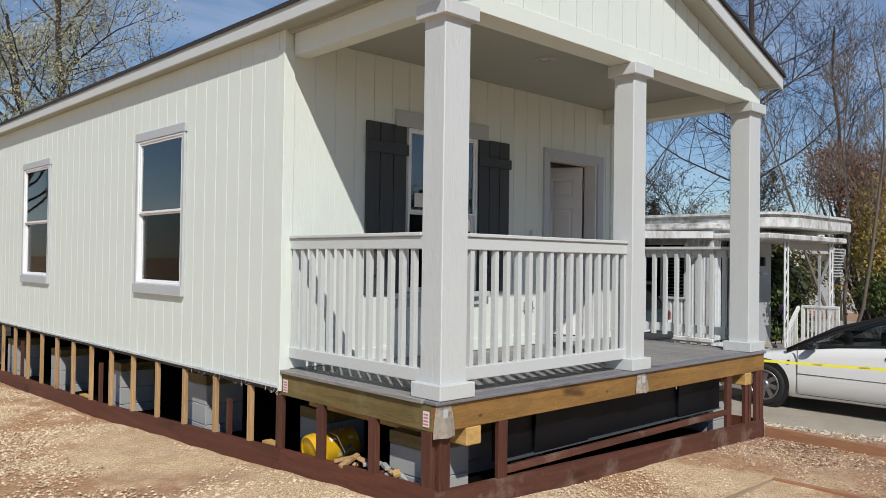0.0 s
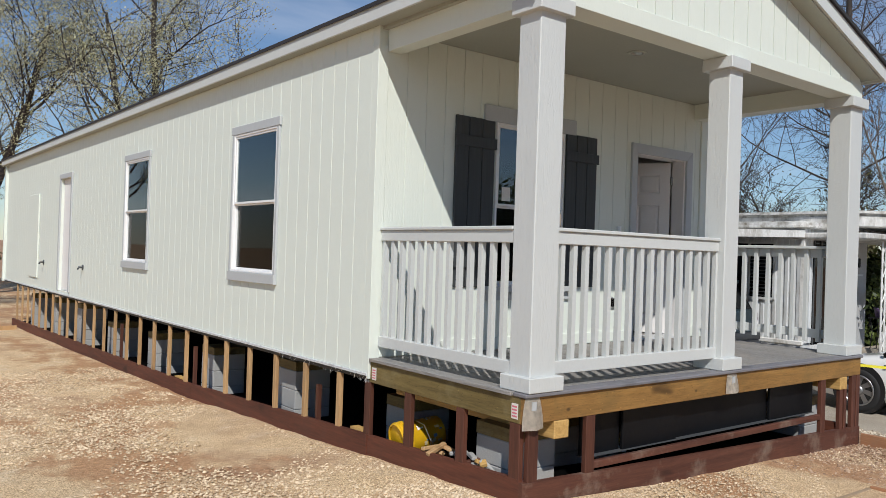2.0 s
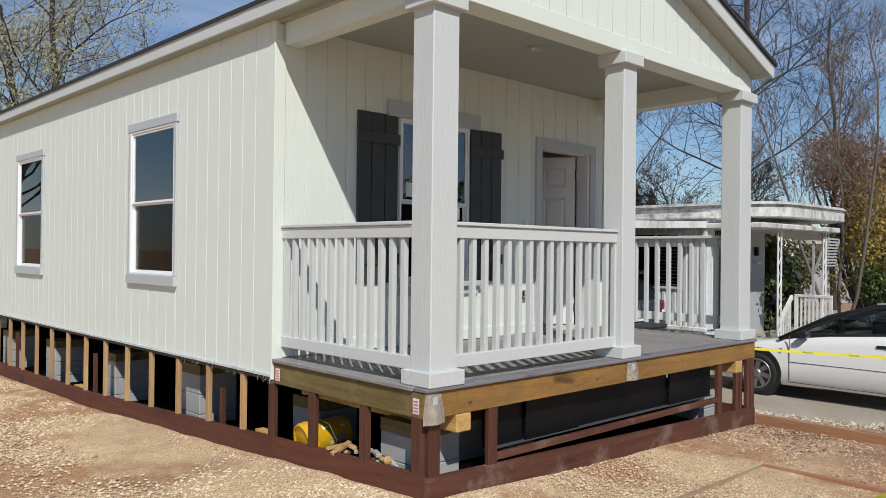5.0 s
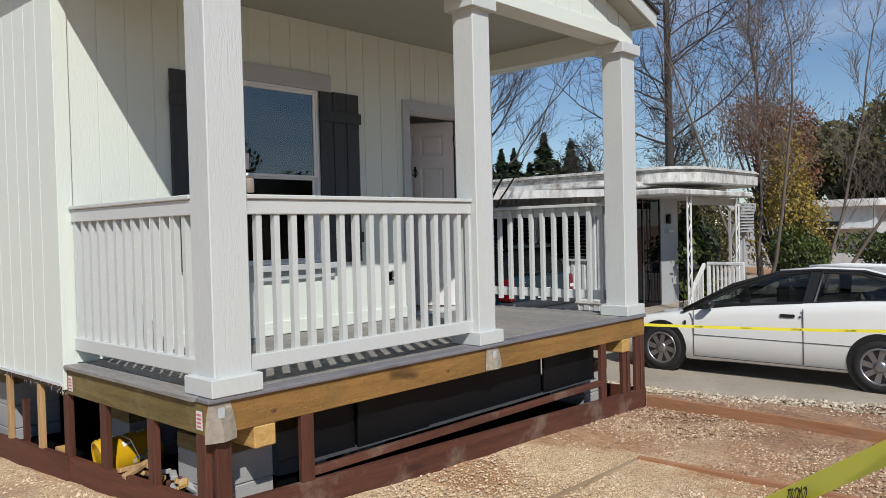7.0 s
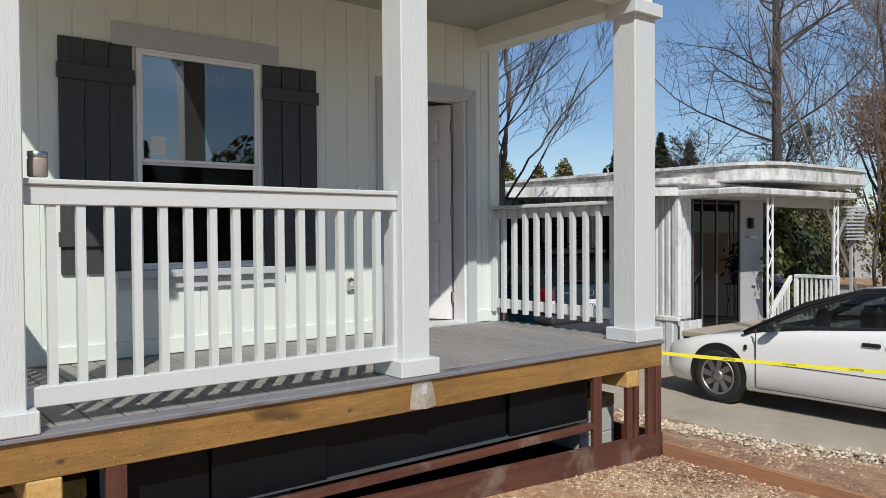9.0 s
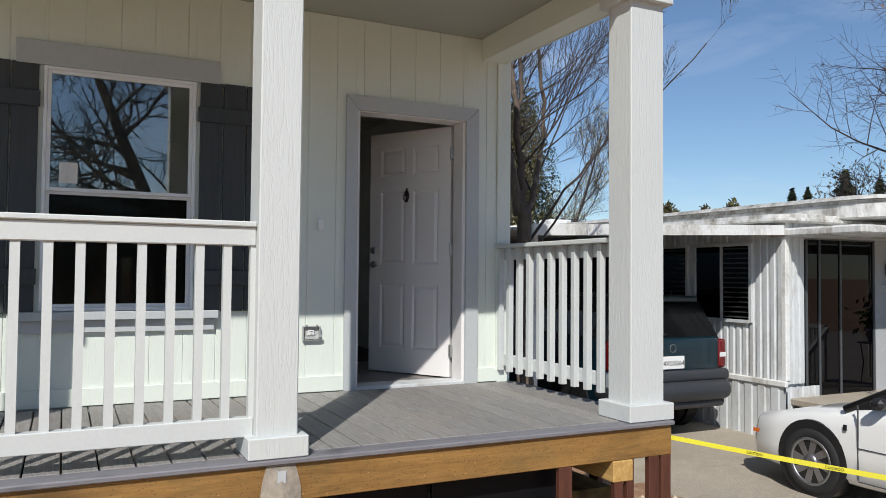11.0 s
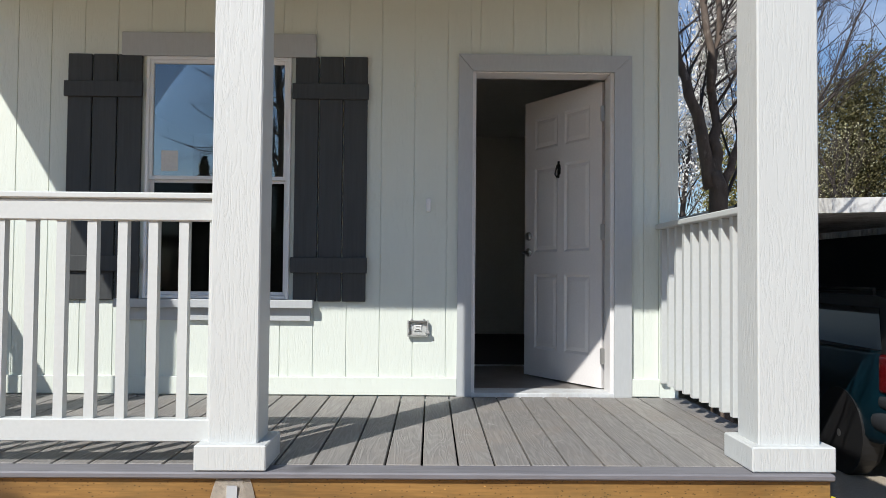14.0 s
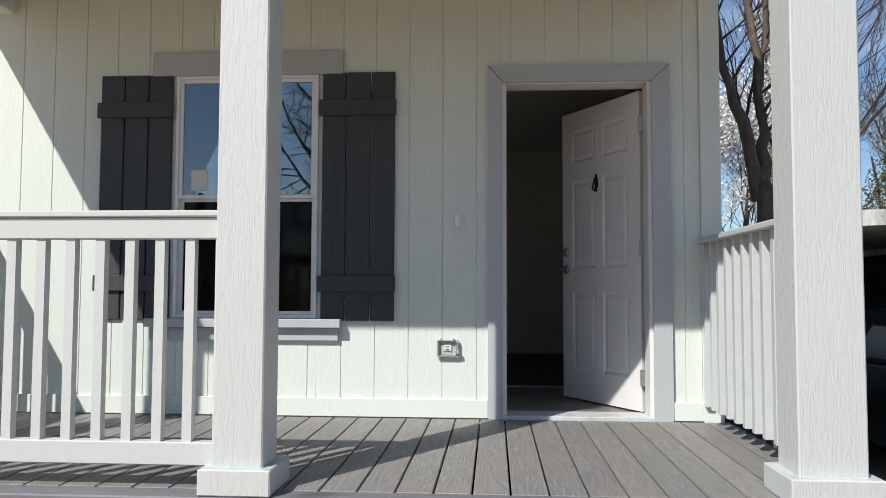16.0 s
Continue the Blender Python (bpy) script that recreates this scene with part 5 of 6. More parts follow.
def side_pane(parent, nm, pts, base_hw, slope, zbase, mat, out=0.006):
    for s in (1, -1):
        bm = bmesh.new()
        a = [bm.verts.new((l, s * (base_hw - slope * (z - zbase) + out), z)) for l, z in pts]
        b = [bm.verts.new((l, s * (base_hw - slope * (z - zbase) - 0.002), z)) for l, z in pts]
        n = len(pts)
        bm.faces.new(a)
        for k in range(n):
            bm.faces.new((a[k], a[(k + 1) % n], b[(k + 1) % n], b[k]))
        bmesh.ops.recalc_face_normals(bm, faces=bm.faces)
        part(nm, bm, mat, parent)


GH = [(1.10, 0.80), (0.45, 1.14), (-0.10, 1.31), (-0.55, 1.345), (-1.05, 1.335), (-1.35, 1.26), (-2.0, 1.02)]


def gh_side(s, l, z, out=0.0):
    return (l, s * (0.80 - 0.46 * (z - 0.80) + out), z)


for (a, b), nm, mat in zip(zip(GH, GH[1:]), ("windscreen", "windscreen", "roof", "roof", "roof", "rear_window"), (TINT, TINT, CARWHITE, CARWHITE, CARWHITE, CARGLASS)):
    bm = bmesh.new()
    va = [bm.verts.new(p) for p in (gh_side(1, *a), (a[0] + 0.04, 0, a[1] + 0.02), gh_side(-1, *a))]
    vb = [bm.verts.new(p) for p in (gh_side(1, *b), (b[0] + 0.04, 0, b[1] + 0.02), gh_side(-1, *b))]
    for k in (0, 1):
        bm.faces.new((va[k], va[k + 1], vb[k + 1], vb[k]))
    part(nm, bm, mat, coupe, "", True)
DOORW_PTS = [(0.86, 0.885), (0.42, 1.105), (-0.10, 1.285), (-0.47, 1.315), (-0.42, 0.955)]
QUARTER = [(-0.54, 0.965), (-0.60, 1.32), (-1.02, 1.31), (-1.30, 1.225), (-1.72, 1.075), (-1.60, 1.03)]
for s in (1, -1):
    for nm, pts in (("side_window", DOORW_PTS), ("quarter_window", QUARTER)):
        bm = bmesh.new()
        bm.faces.new([bm.verts.new(gh_side(s, *p)) for p in pts])
        part(nm, bm, TINT, coupe)
        ring = pts + pts[:1]
        part("window_seal", tube(bmesh.new(), [gh_side(s, *p) for p in ring], [0.02] * len(ring), 6), DARK, coupe)
    line = [(1.06, 0.80)] + GH[1:]
    part("cant_rail", tube(bmesh.new(), [gh_side(s, *p) for p in line], [0.03, 0.03, 0.022, 0.02, 0.02, 0.02, 0.02], 8), DARK, coupe, "black window surround", True)
    part("roof_rail", tube(bmesh.new(), [(q[0], q[1] - s * 0.025, q[2] + 0.014) for q in (gh_side(s, *p) for p in GH[2:])], [0.024] * 5, 8), CARWHITE, coupe, "", True)
    bm = bmesh.new()
    bm.faces.new([bm.verts.new(gh_side(s, *p, 0.006)) for p in ((-0.41, 0.945), (-0.46, 1.32), (-0.61, 1.325), (-0.55, 0.955))])
    part("door_pillar", bm, DARK, coupe, "black pillar")
    part("door_lock", lathe(bmesh.new(), [(0.012, -0.004), (0.012, 0.004)], 12, "y", (-0.42, s * 0.858, 0.805)), DARK, coupe)
    part("rear_pillar", prism(bmesh.new(), [(-1.30, 1.25), (-2.0, 1.02), (-2.0, 0.98), (-1.62, 1.0), (-1.75, 1.08)], "y", s * 0.655, s * 0.70), CARWHITE, coupe)
    part("belt_panel", prism(bmesh.new(), [(1.08, 0.80), (0.86, 0.885), (-0.42, 0.955), (-1.62, 1.03), (-1.62, 0.95), (-0.3, 0.88), (0.5, 0.82)], "y", s * 0.755, s * 0.775), DARK, coupe)
    for l, w in ((-0.15, 0.5), (-1.05, 0.55)):
        part("seat", boxed(l - 0.12, l + 0.10, s * 0.36 - w / 2, s * 0.36 + w / 2, 0.75, 1.16 if l > -0.5 else 1.08, bevel=0.05), DARK, coupe)
bm = bmesh.new()
lathe(bm, [(0.16, -0.012), (0.18, 0.0), (0.16, 0.012), (0.15, 0.0)], 20, "x", (0.42, 0.36, 0.93))
part("steering_wheel", bm, DARK, coupe, "", True)
part("dashboard", boxed(0.5, 1.0, -0.66, 0.66, 0.72, 0.86, bevel=0.03), DARK, coupe)
for s in (1, -1):
    wheel(coupe, 1.35, s * 0.775, 0.30, 0.20, s, 0.345)
    wheel(coupe, -1.265, s * 0.775, 0.30, 0.20, s, 0.345)
    part("mirror", boxed(0.62, 0.74, s * 0.81 - (0.0 if s > 0 else 0.15), s * 0.81 + (0.15 if s > 0 else 0.0), 0.86, 0.95, bevel=0.03), DARK, coupe)
    part("door_handle", boxed(-0.36, -0.19, s * 0.852 - 0.012, s * 0.852 + 0.012, 0.79, 0.83, bevel=0.008), DARK, coupe)
    for nm, l0, l1, z0, z1 in (("door_gap", 0.895, 0.903, 0.24, 0.86), ("door_gap", -0.46, -0.452, 0.24, 0.90), ("rub_strip", -1.0, 0.9, 0.50, 0.508), ("sill_gap", -0.95, 0.9, 0.225, 0.232)):
        part(nm, boxed(l0, l1, s * 0.858 - 0.006, s * 0.858 + 0.006, z0, z1), BUMPERG, coupe)
    part("side_marker", boxed(1.93, 2.03, s * 0.785 - 0.025, s * 0.785 + 0.025, 0.44, 0.475), AMBER, coupe)
    part("badge", boxed(1.0, 1.03, s * 0.862 - 0.004, s * 0.862 + 0.004, 0.63, 0.68), DARK, coupe)
    part("headlight", boxed(1.98, 2.085, s * 0.52 - 0.12, s * 0.52 + 0.12, 0.50, 0.585, bevel=0.02), CLEARLENS, coupe)
    part("tail_light", boxed(-2.28, -2.2, s * 0.55 - 0.12, s * 0.55 + 0.12, 0.70, 0.82, bevel=0.01), REDLENS, coupe)

# dark teal wagon under the carport, tail towards the driveway; frame: nose +x
suv = thing("dark_suv", "dark teal sport utility vehicle parked under the carport", "car", m=pose(11.23, 9.3, cz, 0, 0, 90))
sp = [(2.27, 0.42, 0.72, 0.78, 0.72), (2.1, 0.34, 0.88, 0.94, 0.82), (1.2, 0.34, 1.02, 1.08, 0.86), (0.9, 0.34, 1.10, 1.15, 0.86), (-1.9, 0.36, 1.16, 1.19, 0.86), (-2.15, 0.40, 1.16, 1.19, 0.83), (-2.27, 0.45, 1.15, 1.18, 0.77)]
part("body", loft(bmesh.new(), [body_section(*p, crown=0.95, tuck=0.93) for p in sp]), CARBLUE, suv, "dark teal body", True)
cabin(suv, [(1.15, 1.10), (0.35, 1.60), (-0.3, 1.68), (-1.7, 1.67), (-2.02, 1.61), (-2.22, 1.17)], 0.81, 0.30, (["windscreen", "roof", "roof", "roof", "tailgate_glass"], [CARGLASS, CARBLUE, CARBLUE, CARBLUE, SUVGLASS]), 1.17)
side_pane(suv, "side_window", [(0.75, 1.2), (0.3, 1.52), (-0.25, 1.57), (-0.3, 1.2)], 0.81, 0.30, 1.17, CARGLASS)
side_pane(suv, "side_window", [(-0.4, 1.2), (-0.35, 1.57), (-1.8, 1.56), (-2.02, 1.2)], 0.81, 0.30, 1.17, CARGLASS)
def puffed(x0, x1, y0, y1, z0, z1, r, seg=5):
    """A box with well rounded edges."""
    bm = boxed(x0, x1, y0, y1, z0, z1)
    bmesh.ops.bevel(bm, geom=bm.edges[:], offset=r, segments=seg, affect="EDGES", profile=0.5)
    return bm


part("rear_bumper", puffed(-2.43, -1.85, -0.86, 0.86, 0.45, 0.70, 0.11), SUVBUMP, suv, "grey plastic bumper", True)
part("lower_valance", puffed(-2.34, -1.85, -0.80, 0.80, 0.36, 0.48, 0.05), SUVBUMP, suv, "", True)
part("bumper_ledge", puffed(-2.37, -2.0, -0.85, 0.85, 0.68, 0.82, 0.05), SUVBUMP, suv, "", True)
part("tailgate", puffed(-2.30, -2.1, -0.74, 0.74, 0.76, 1.20, 0.045), CARBLUE, suv, "", True)
part("spoiler", puffed(-2.09, -1.7, -0.60, 0.60, 1.615, 1.685, 0.03), CARBLUE, suv, "", True)
part("number_recess", boxed(-2.306, -2.298, -0.25, 0.25, 0.83, 1.0, bevel=0.003), CARBLUE, suv)
pl = part("number_plate", boxed(-2.316, -2.307, -0.165, 0.165, 0.84, 0.99, bevel=0.003), plain("plate_white", (0.75, 0.75, 0.74), 0.4), suv)
tx = bpy.data.curves.new("plate_text", "FONT")
tx.body, tx.size, tx.align_x, tx.extrude = "4XSX664", 0.083, "CENTER", 0.0008
to = new("plate_text", tx)
dg = bpy.context.evaluated_depsgraph_get()
tm = bpy.data.meshes.new_from_object(to.evaluated_get(dg))
bpy.data.objects.remove(to)
tm.materials.clear()
tm.materials.append(PRINT)
o = new("lettering", tm)
o.parent = pl
o.matrix_basis = Matrix.Translation((-2.3175, 0.0, 0.88)) @ pose(0, 0, 0, 90, 0, -90)
bm = bmesh.new()
tube(bm, [(-2.302, 0.046 * math.cos(0.2618 * k), 1.08 + 0.046 * math.sin(0.2618 * k)) for k in range(25)], [0.004] * 25, 6)
part("emblem_ring", bm, NICKEL, suv, "", True)
for k in range(5):
    part("badge_bar", boxed(-2.304, -2.299, 0.47 + 0.034 * k, 0.49 + 0.034 * k, 1.09, 1.112), NICKEL, suv)
part("wiper", tube(bmesh.new(), [(-2.24, 0.05, 1.24), (-2.225, 0.55, 1.26)], [0.012, 0.007], 6), DARK, suv)
for s in (1, -1):
    part("tail_light", puffed(-2.31, -2.02, s * 0.785 - 0.065, s * 0.785 + 0.065, 0.82, 1.17, 0.04), REDLENS, suv, "red tail light", True)
    part("reversing_lens", boxed(-2.314, -2.306, s * 0.785 - 0.05, s * 0.785 + 0.05, 0.955, 1.01, bevel=0.003), CLEARLENS, suv)
    wheel(suv, -1.42, s * 0.745, 0.36, 0.25, s, 0.41)
    wheel(suv, 1.40, s * 0.745, 0.36, 0.25, s, 0.41)
for s in (0.62, -0.62):
    part("roof_bar", tube(bmesh.new(), [(0.0, s, 1.68), (0.0, s, 1.73), (-1.6, s, 1.73), (-1.6, s, 1.67)], [0.014] * 4, 6), DARK, suv)

# ---- tape, form boards, loose stone ----


def ribbon(p0, p1, width, sag, lean0, lean1, n=24):
    """A strip of tape between two points; lean turns it about its length."""
    bm = bmesh.new()
    p0, p1 = Vector(p0), Vector(p1)
    d = (p1 - p0).normalized()
    side = d.cross(Vector((0, 0, 1))).normalized()
    rows = []
    for k in range(n + 1):
        f = k / n
        c = p0.lerp(p1, f) - Vector((0, 0, sag * 4 * f * (1 - f)))
        a = radians(lean0 + (lean1 - lean0) * f)
        w = math.cos(a) * Vector((0, 0, 1)) + math.sin(a) * side
        rows.append((c, w))
    for (c, w), (e, x) in zip(rows, rows[1:]):
        bm.faces.new([bm.verts.new(q) for q in (c - w * width / 2, e - x * width / 2, e + x * width / 2, c + w * width / 2)])
    bmesh.ops.remove_doubles(bm, verts=bm.verts, dist=1e-6)
    return bm, rows


def tape_line(name, label, p0, p1, sag, l0, l1, words, size, gap, start=0.3, width=0.075):
    bm, rows = ribbon(p0, p1, width, sag, l0, l1)
    t = part(name, bm, TAPE)
    tagged(t, label, "caution tape")
    length = (Vector(p1) - Vector(p0)).length
    s, k = start, 0
    while s < length - 0.3:
        tc = bpy.data.curves.new("word", "FONT")
        tc.body, tc.size, tc.align_x, tc.align_y = words[k % len(words)], size, "CENTER", "CENTER"
        ob = new("word", tc)
        mesh = bpy.data.meshes.new_from_object(ob.evaluated_get(bpy.context.evaluated_depsgraph_get()))
        bpy.data.objects.remove(ob)
        f = s / length * (len(rows) - 1)
        i = min(int(f), len(rows) - 2)
        c = rows[i][0].lerp(rows[i + 1][0], f - i)
        d = (rows[i + 1][0] - rows[i][0]).normalized()
        w = rows[i][1]
        nrm = d.cross(w).normalized()
        for face in (1, -1):
            m = Matrix((d * face, w, nrm * face)).transposed().to_4x4()
            m.translation = c + nrm * 0.0022 * face
            mesh.materials.clear()
            mesh.materials.append(PRINT)
            o = new("lettering", mesh)
            o.parent = t
            o.matrix_basis = m
        s += gap
        k += 1
    return t


tape_line("caution_tape", "yellow caution tape strung from the deck corner", (8.04, 3.60, 0.765), (9.0, -0.45, 0.87), 0.03, 0, 14, ("CAUTION", "CUIDADO"), 0.02, 0.42, 0.55, 0.027)
tape_line("caution_tape", "yellow caution tape sloping to the ground", (2.975, 0.11, 1.395), (4.15, 1.89, 0.03), 0.0, 24, 15, ("CUIDADO", "CAUTION"), 0.062, 0.42)
for x, y, h in ((9.01, -0.47, 1.0), (2.965, 0.135, 1.45)):
    o = part("stake", boxed(x - 0.02, x + 0.02, y - 0.02, y + 0.02, -0.3, h, bevel=0.003), STUD)
    tagged(o, "bare wooden stake holding the caution tape", "stake", "stakes")


def form_board(x0, y0, x1, y1, hgt, label, mat=FORM, over=0.075):
    d = Vector((x1 - x0, y1 - y0))
    a = math.degrees(math.atan2(d.y, d.x)) - 90
    z0, z1 = level(x0, y0), level(x1, y1)
    tip = math.degrees(math.atan2(z1 - z0, d.length))
    o = part("form_board", boxed(-0.019, 0.019, 0, d.length, -0.05, over, bevel=0.003), mat, None, "", False, pose(x0, y0, z0, tip, 0, a))
    tagged(o, label, "board", "form boards")


form_board(8.02, 3.52, 7.72, 0.2, 0.14, "long orange-brown form board on edge in the dirt", FORM, 0.115)
form_board(4.6, 2.72, 6.30, 2.70, 0.05, "weathered form board half buried in gravel", OLDFORM, 0.018)
form_board(6.32, 2.70, 6.37, 1.2, 0.06, "reddish form board half buried in dirt", FORM, 0.035)


def stones(name, label, count, spot, smin, smax, mat):
    verts, faces = [], []
    for _ in range(count):
        x, y = spot()
        s = smin + (smax - smin) * random.random() ** 2.2
        z = level(x, y) + 0.15 * s
        turn = random.random() * 6.28
        i = len(verts)
        r = [s * (0.55 + 0.6 * random.random()) for _ in range(6)]
        for k in range(6):
            a = turn + k * 1.0472
            verts.append((x + r[k] * math.cos(a), y + r[k] * math.sin(a) * 0.8, z + s * 0.15 * random.random()))
        verts.append((x, y, z + s * (0.4 + 0.4 * random.random())))
        verts.append((x, y, z - s * 0.5))
        for k in range(6):
            faces.append((i + k, i + (k + 1) % 6, i + 6))
            faces.append((i + (k + 1) % 6, i + k, i + 7))
    me = bpy.data.meshes.new(name)
    me.from_pydata(verts, [], faces)
    me.materials.append(mat)
    tagged(new(name, me), label, "gravel", kind="stuff")


PEBBLE = leafy("pale_pebble", (0.34, 0.24, 0.145), (0.78, 0.62, 0.43), 0.9)
CLOD = leafy("red_clod", (0.20, 0.115, 0.068), (0.50, 0.36, 0.25), 0.95)
ROCKS = leafy("cream_rock", (0.22, 0.165, 0.11), (0.62, 0.54, 0.42), 0.9)


def front_spot():
    while True:
        x, y = random.uniform(3.0, 8.0), random.uniform(0.8, 3.52)
        if random.random() < 1.15 - max(0, x - 5.6) * 0.38:
            return x, y


def side_spot():
    while True:
        y = 3.2 + 9.5 * random.random() ** 1.6
        x = 3.3 - 0.02 * max(0, y - 5.4) - 3.4 * random.random() ** 1.2
        if 0.55 + 1.3 * noise.noise((x * 0.9, y * 0.55, 7)) + 0.5 * noise.noise((x * 3, y * 2, 1)) > random.random():
            return x, y


def east_spot():
    return random.uniform(6.3, 9.6), random.uniform(0.4, 3.6)


def edge_spot():
    y = random.uniform(1.0, 5.2)
    return drive_edge(y) + 0.12 - abs(random.gauss(0, 0.40)) + 0.15 * noise.noise((y * 1.5, 3, 0)), y


stones("gravel", "pale crushed gravel in front of the deck", 33000, front_spot, 0.004, 0.015, PEBBLE)
stones("gravel", "pale crushed gravel along the side of the house", 52000, side_spot, 0.005, 0.021, PEBBLE)
stones("soil_clods", "red-brown clods and stones in bare dirt", 12000, east_spot, 0.004, 0.026, CLOD)
stones("edge_rocks", "cream stones along the driveway edge", 2600, edge_spot, 0.008, 0.04, ROCKS)

# ---- trees and distance ----


def grow(bm, twigs, start, way, length, radius, depth, top, spread, rise, tips, wander=0.18, crowd=(16, 9, 7, 5), least=0.004, limb=0.50):
    """One limb with its own limbs: a tapered tube that wanders, and children along it."""
    n = 6 if depth <= 1 else 4
    pts, rad = [Vector(start)], [radius]
    d = Vector(way).normalized()
    for k in range(n):
        d = (d + wander * Vector((random.gauss(0, 1), random.gauss(0, 1), random.gauss(0, 0.6))) + Vector((0, 0, rise * (0.4 if depth else 0.0)))).normalized()
        pts.append(pts[-1] + d * length / n)
        rad.append(radius * (1 - (0.80 if depth else 0.72) * (k + 1) / n))
    tube(bm if depth <= 1 else twigs, pts, rad, 7 if depth == 0 else 5 if depth == 1 else 3, False)
    if depth >= top:
        tips.extend(pts[1:])
        return
    kids = crowd[depth]
    for k in range(kids):
        f = (0.28 if depth == 0 else 0.2) + (0.98 - 0.28) * (k + random.random() * 0.7) / kids
        i = min(int(f * n), n - 1)
        p = pts[i].lerp(pts[i + 1], f * n - i)
        base = (pts[i + 1] - pts[i]).normalized()
        a = random.random() * 6.283 + 2.4 * k
        side = base.orthogonal().normalized()
        side = (Matrix.Rotation(a, 3, base) @ side).normalized()
        s = spread * (0.8 + 0.4 * random.random())
        w = base * math.cos(s) + side * math.sin(s) + Vector((0, 0, rise * 0.5))
        r = rad[i] * (0.55 if depth else 0.91 * limb)
        grow(bm, twigs, p, w, length * (0.50 if depth else limb) * (1.15 - 0.55 * f) * (0.75 + 0.5 * random.random()), max(r, least), depth + 1, top, spread, rise, tips, 0.18 if depth == 0 else wander, crowd, least, limb)


def tree(name, label, x, y, hgt, radius, seed, bark, leaf=None, dense=0, size=0.08, spread=0.75, rise=0.25, top=3, z=None, lean=(0, 0), stems=1, jitter=0.25, crowd=(16, 9, 7, 5), least=0.006, trunk_wander=0.09, limb=0.46):
    random.seed(seed)
    z = level(x, y) if z is None else z
    t = thing(name, label, "tree", m=pose(x, y, z - 0.08))
    bm, tw, tips = bmesh.new(), bmesh.new(), []
    for s in range(stems):
        a = 6.283 * s / stems + seed
        w = Vector((lean[0] + (0.22 * math.cos(a) if stems > 1 else 0), lean[1] + (0.22 * math.sin(a) if stems > 1 else 0), 1))
        grow(bm, tw, (0.10 * math.cos(a) * (stems > 1), 0.10 * math.sin(a) * (stems > 1), 0), w, hgt, radius, 0, top, spread, rise, tips, trunk_wander, crowd, least, limb)
    part("trunk", bm, bark, t, "", True)
    part("crown", tw, bark, t, "fine bare twigs")
    if leaf is not None and tips:
        lb = bmesh.new()
        leaves(lb, dense, lambda: random.choice(tips) + jitter * Vector((random.gauss(0, 1), random.gauss(0, 1), random.gauss(0, 1))), size)
        part("leaves", lb, leaf, t)
    return t


def conifer(x, y, hgt, seed, width=0.33, z=-0.3):
    random.seed(seed)
    t = thing("conifer", "dark green conifer in the distance", "tree", "conifers", m=pose(x, y, z))
    part("trunk", tube(bmesh.new(), [(0, 0, 0), (0, 0, hgt)], [hgt * 0.018, 0.02], 6), BARK, t)
    lb = bmesh.new()
    for k in range(2200):
        f = 0.08 + 0.92 * random.random() ** 0.8
        r = hgt * width * (1 - f) * (0.35 + 0.65 * random.random()) * (0.8 + 0.35 * math.sin(f * 60))
        a = random.random() * 6.283
        c = Vector((r * math.cos(a), r * math.sin(a), hgt * f - 0.25 * r + random.gauss(0, 0.012) * hgt))
        s = hgt * 0.024 * (1.3 - f * 0.6)
        o = Vector((math.cos(a), math.sin(a), -0.35)) * s * 1.9
        q = Vector((-math.sin(a), math.cos(a), 0.2 * random.gauss(0, 1))) * s
        lb.faces.new([lb.verts.new(c + p) for p in (o, q, -o, -q)])
    part("crown", lb, LEAFN, t)


def bush(name, label, x, y, rx, ry, rz, seed, leaf, count, size, z=-0.3):
    random.seed(seed)
    t = thing(name, label, "shrub" if name == "shrub" else "tree", m=pose(x, y, z))
    bm = bmesh.new()
    for k in range(7):
        a = 0.9 * k
        tube(bm, [(0.05 * k % 0.2, 0, 0), (rx * 0.4 * math.cos(a), ry * 0.4 * math.sin(a), rz * 0.6), (rx * 0.7 * math.cos(a), ry * 0.7 * math.sin(a), rz * 1.2)], [0.035 * rz, 0.02 * rz, 0.006 * rz], 5, False)
    part("trunk", bm, BARK, t)
    lobes = [Vector((random.uniform(-0.6, 0.6) * rx, random.uniform(-0.6, 0.6) * ry, rz * random.uniform(0.55, 1.45))) for _ in range(9)]

    def spot():
        c = random.choice(lobes)
        d = Vector((random.gauss(0, 1), random.gauss(0, 1), random.gauss(0, 1))).normalized() * (0.55 + 0.45 * random.random())
        p = c + Vector((d.x * rx * 0.5, d.y * ry * 0.5, d.z * rz * 0.5))
        return Vector((p.x, p.y, max(p.z, 0.03)))
    lb = bmesh.new()
    leaves(lb, count, spot, size)
    part("crown", lb, leaf, t)
    return t


# beside the porch: a trunk that forks low into rough limbs with dark twigs
random.seed(11)
nt = thing("tree", "bare multi-stemmed tree with brown bark beside the porch", "tree", m=pose(8.42, 5.86, level(8.42, 5.86) - 0.08))
TZ = level(8.42, 5.86) - 0.08


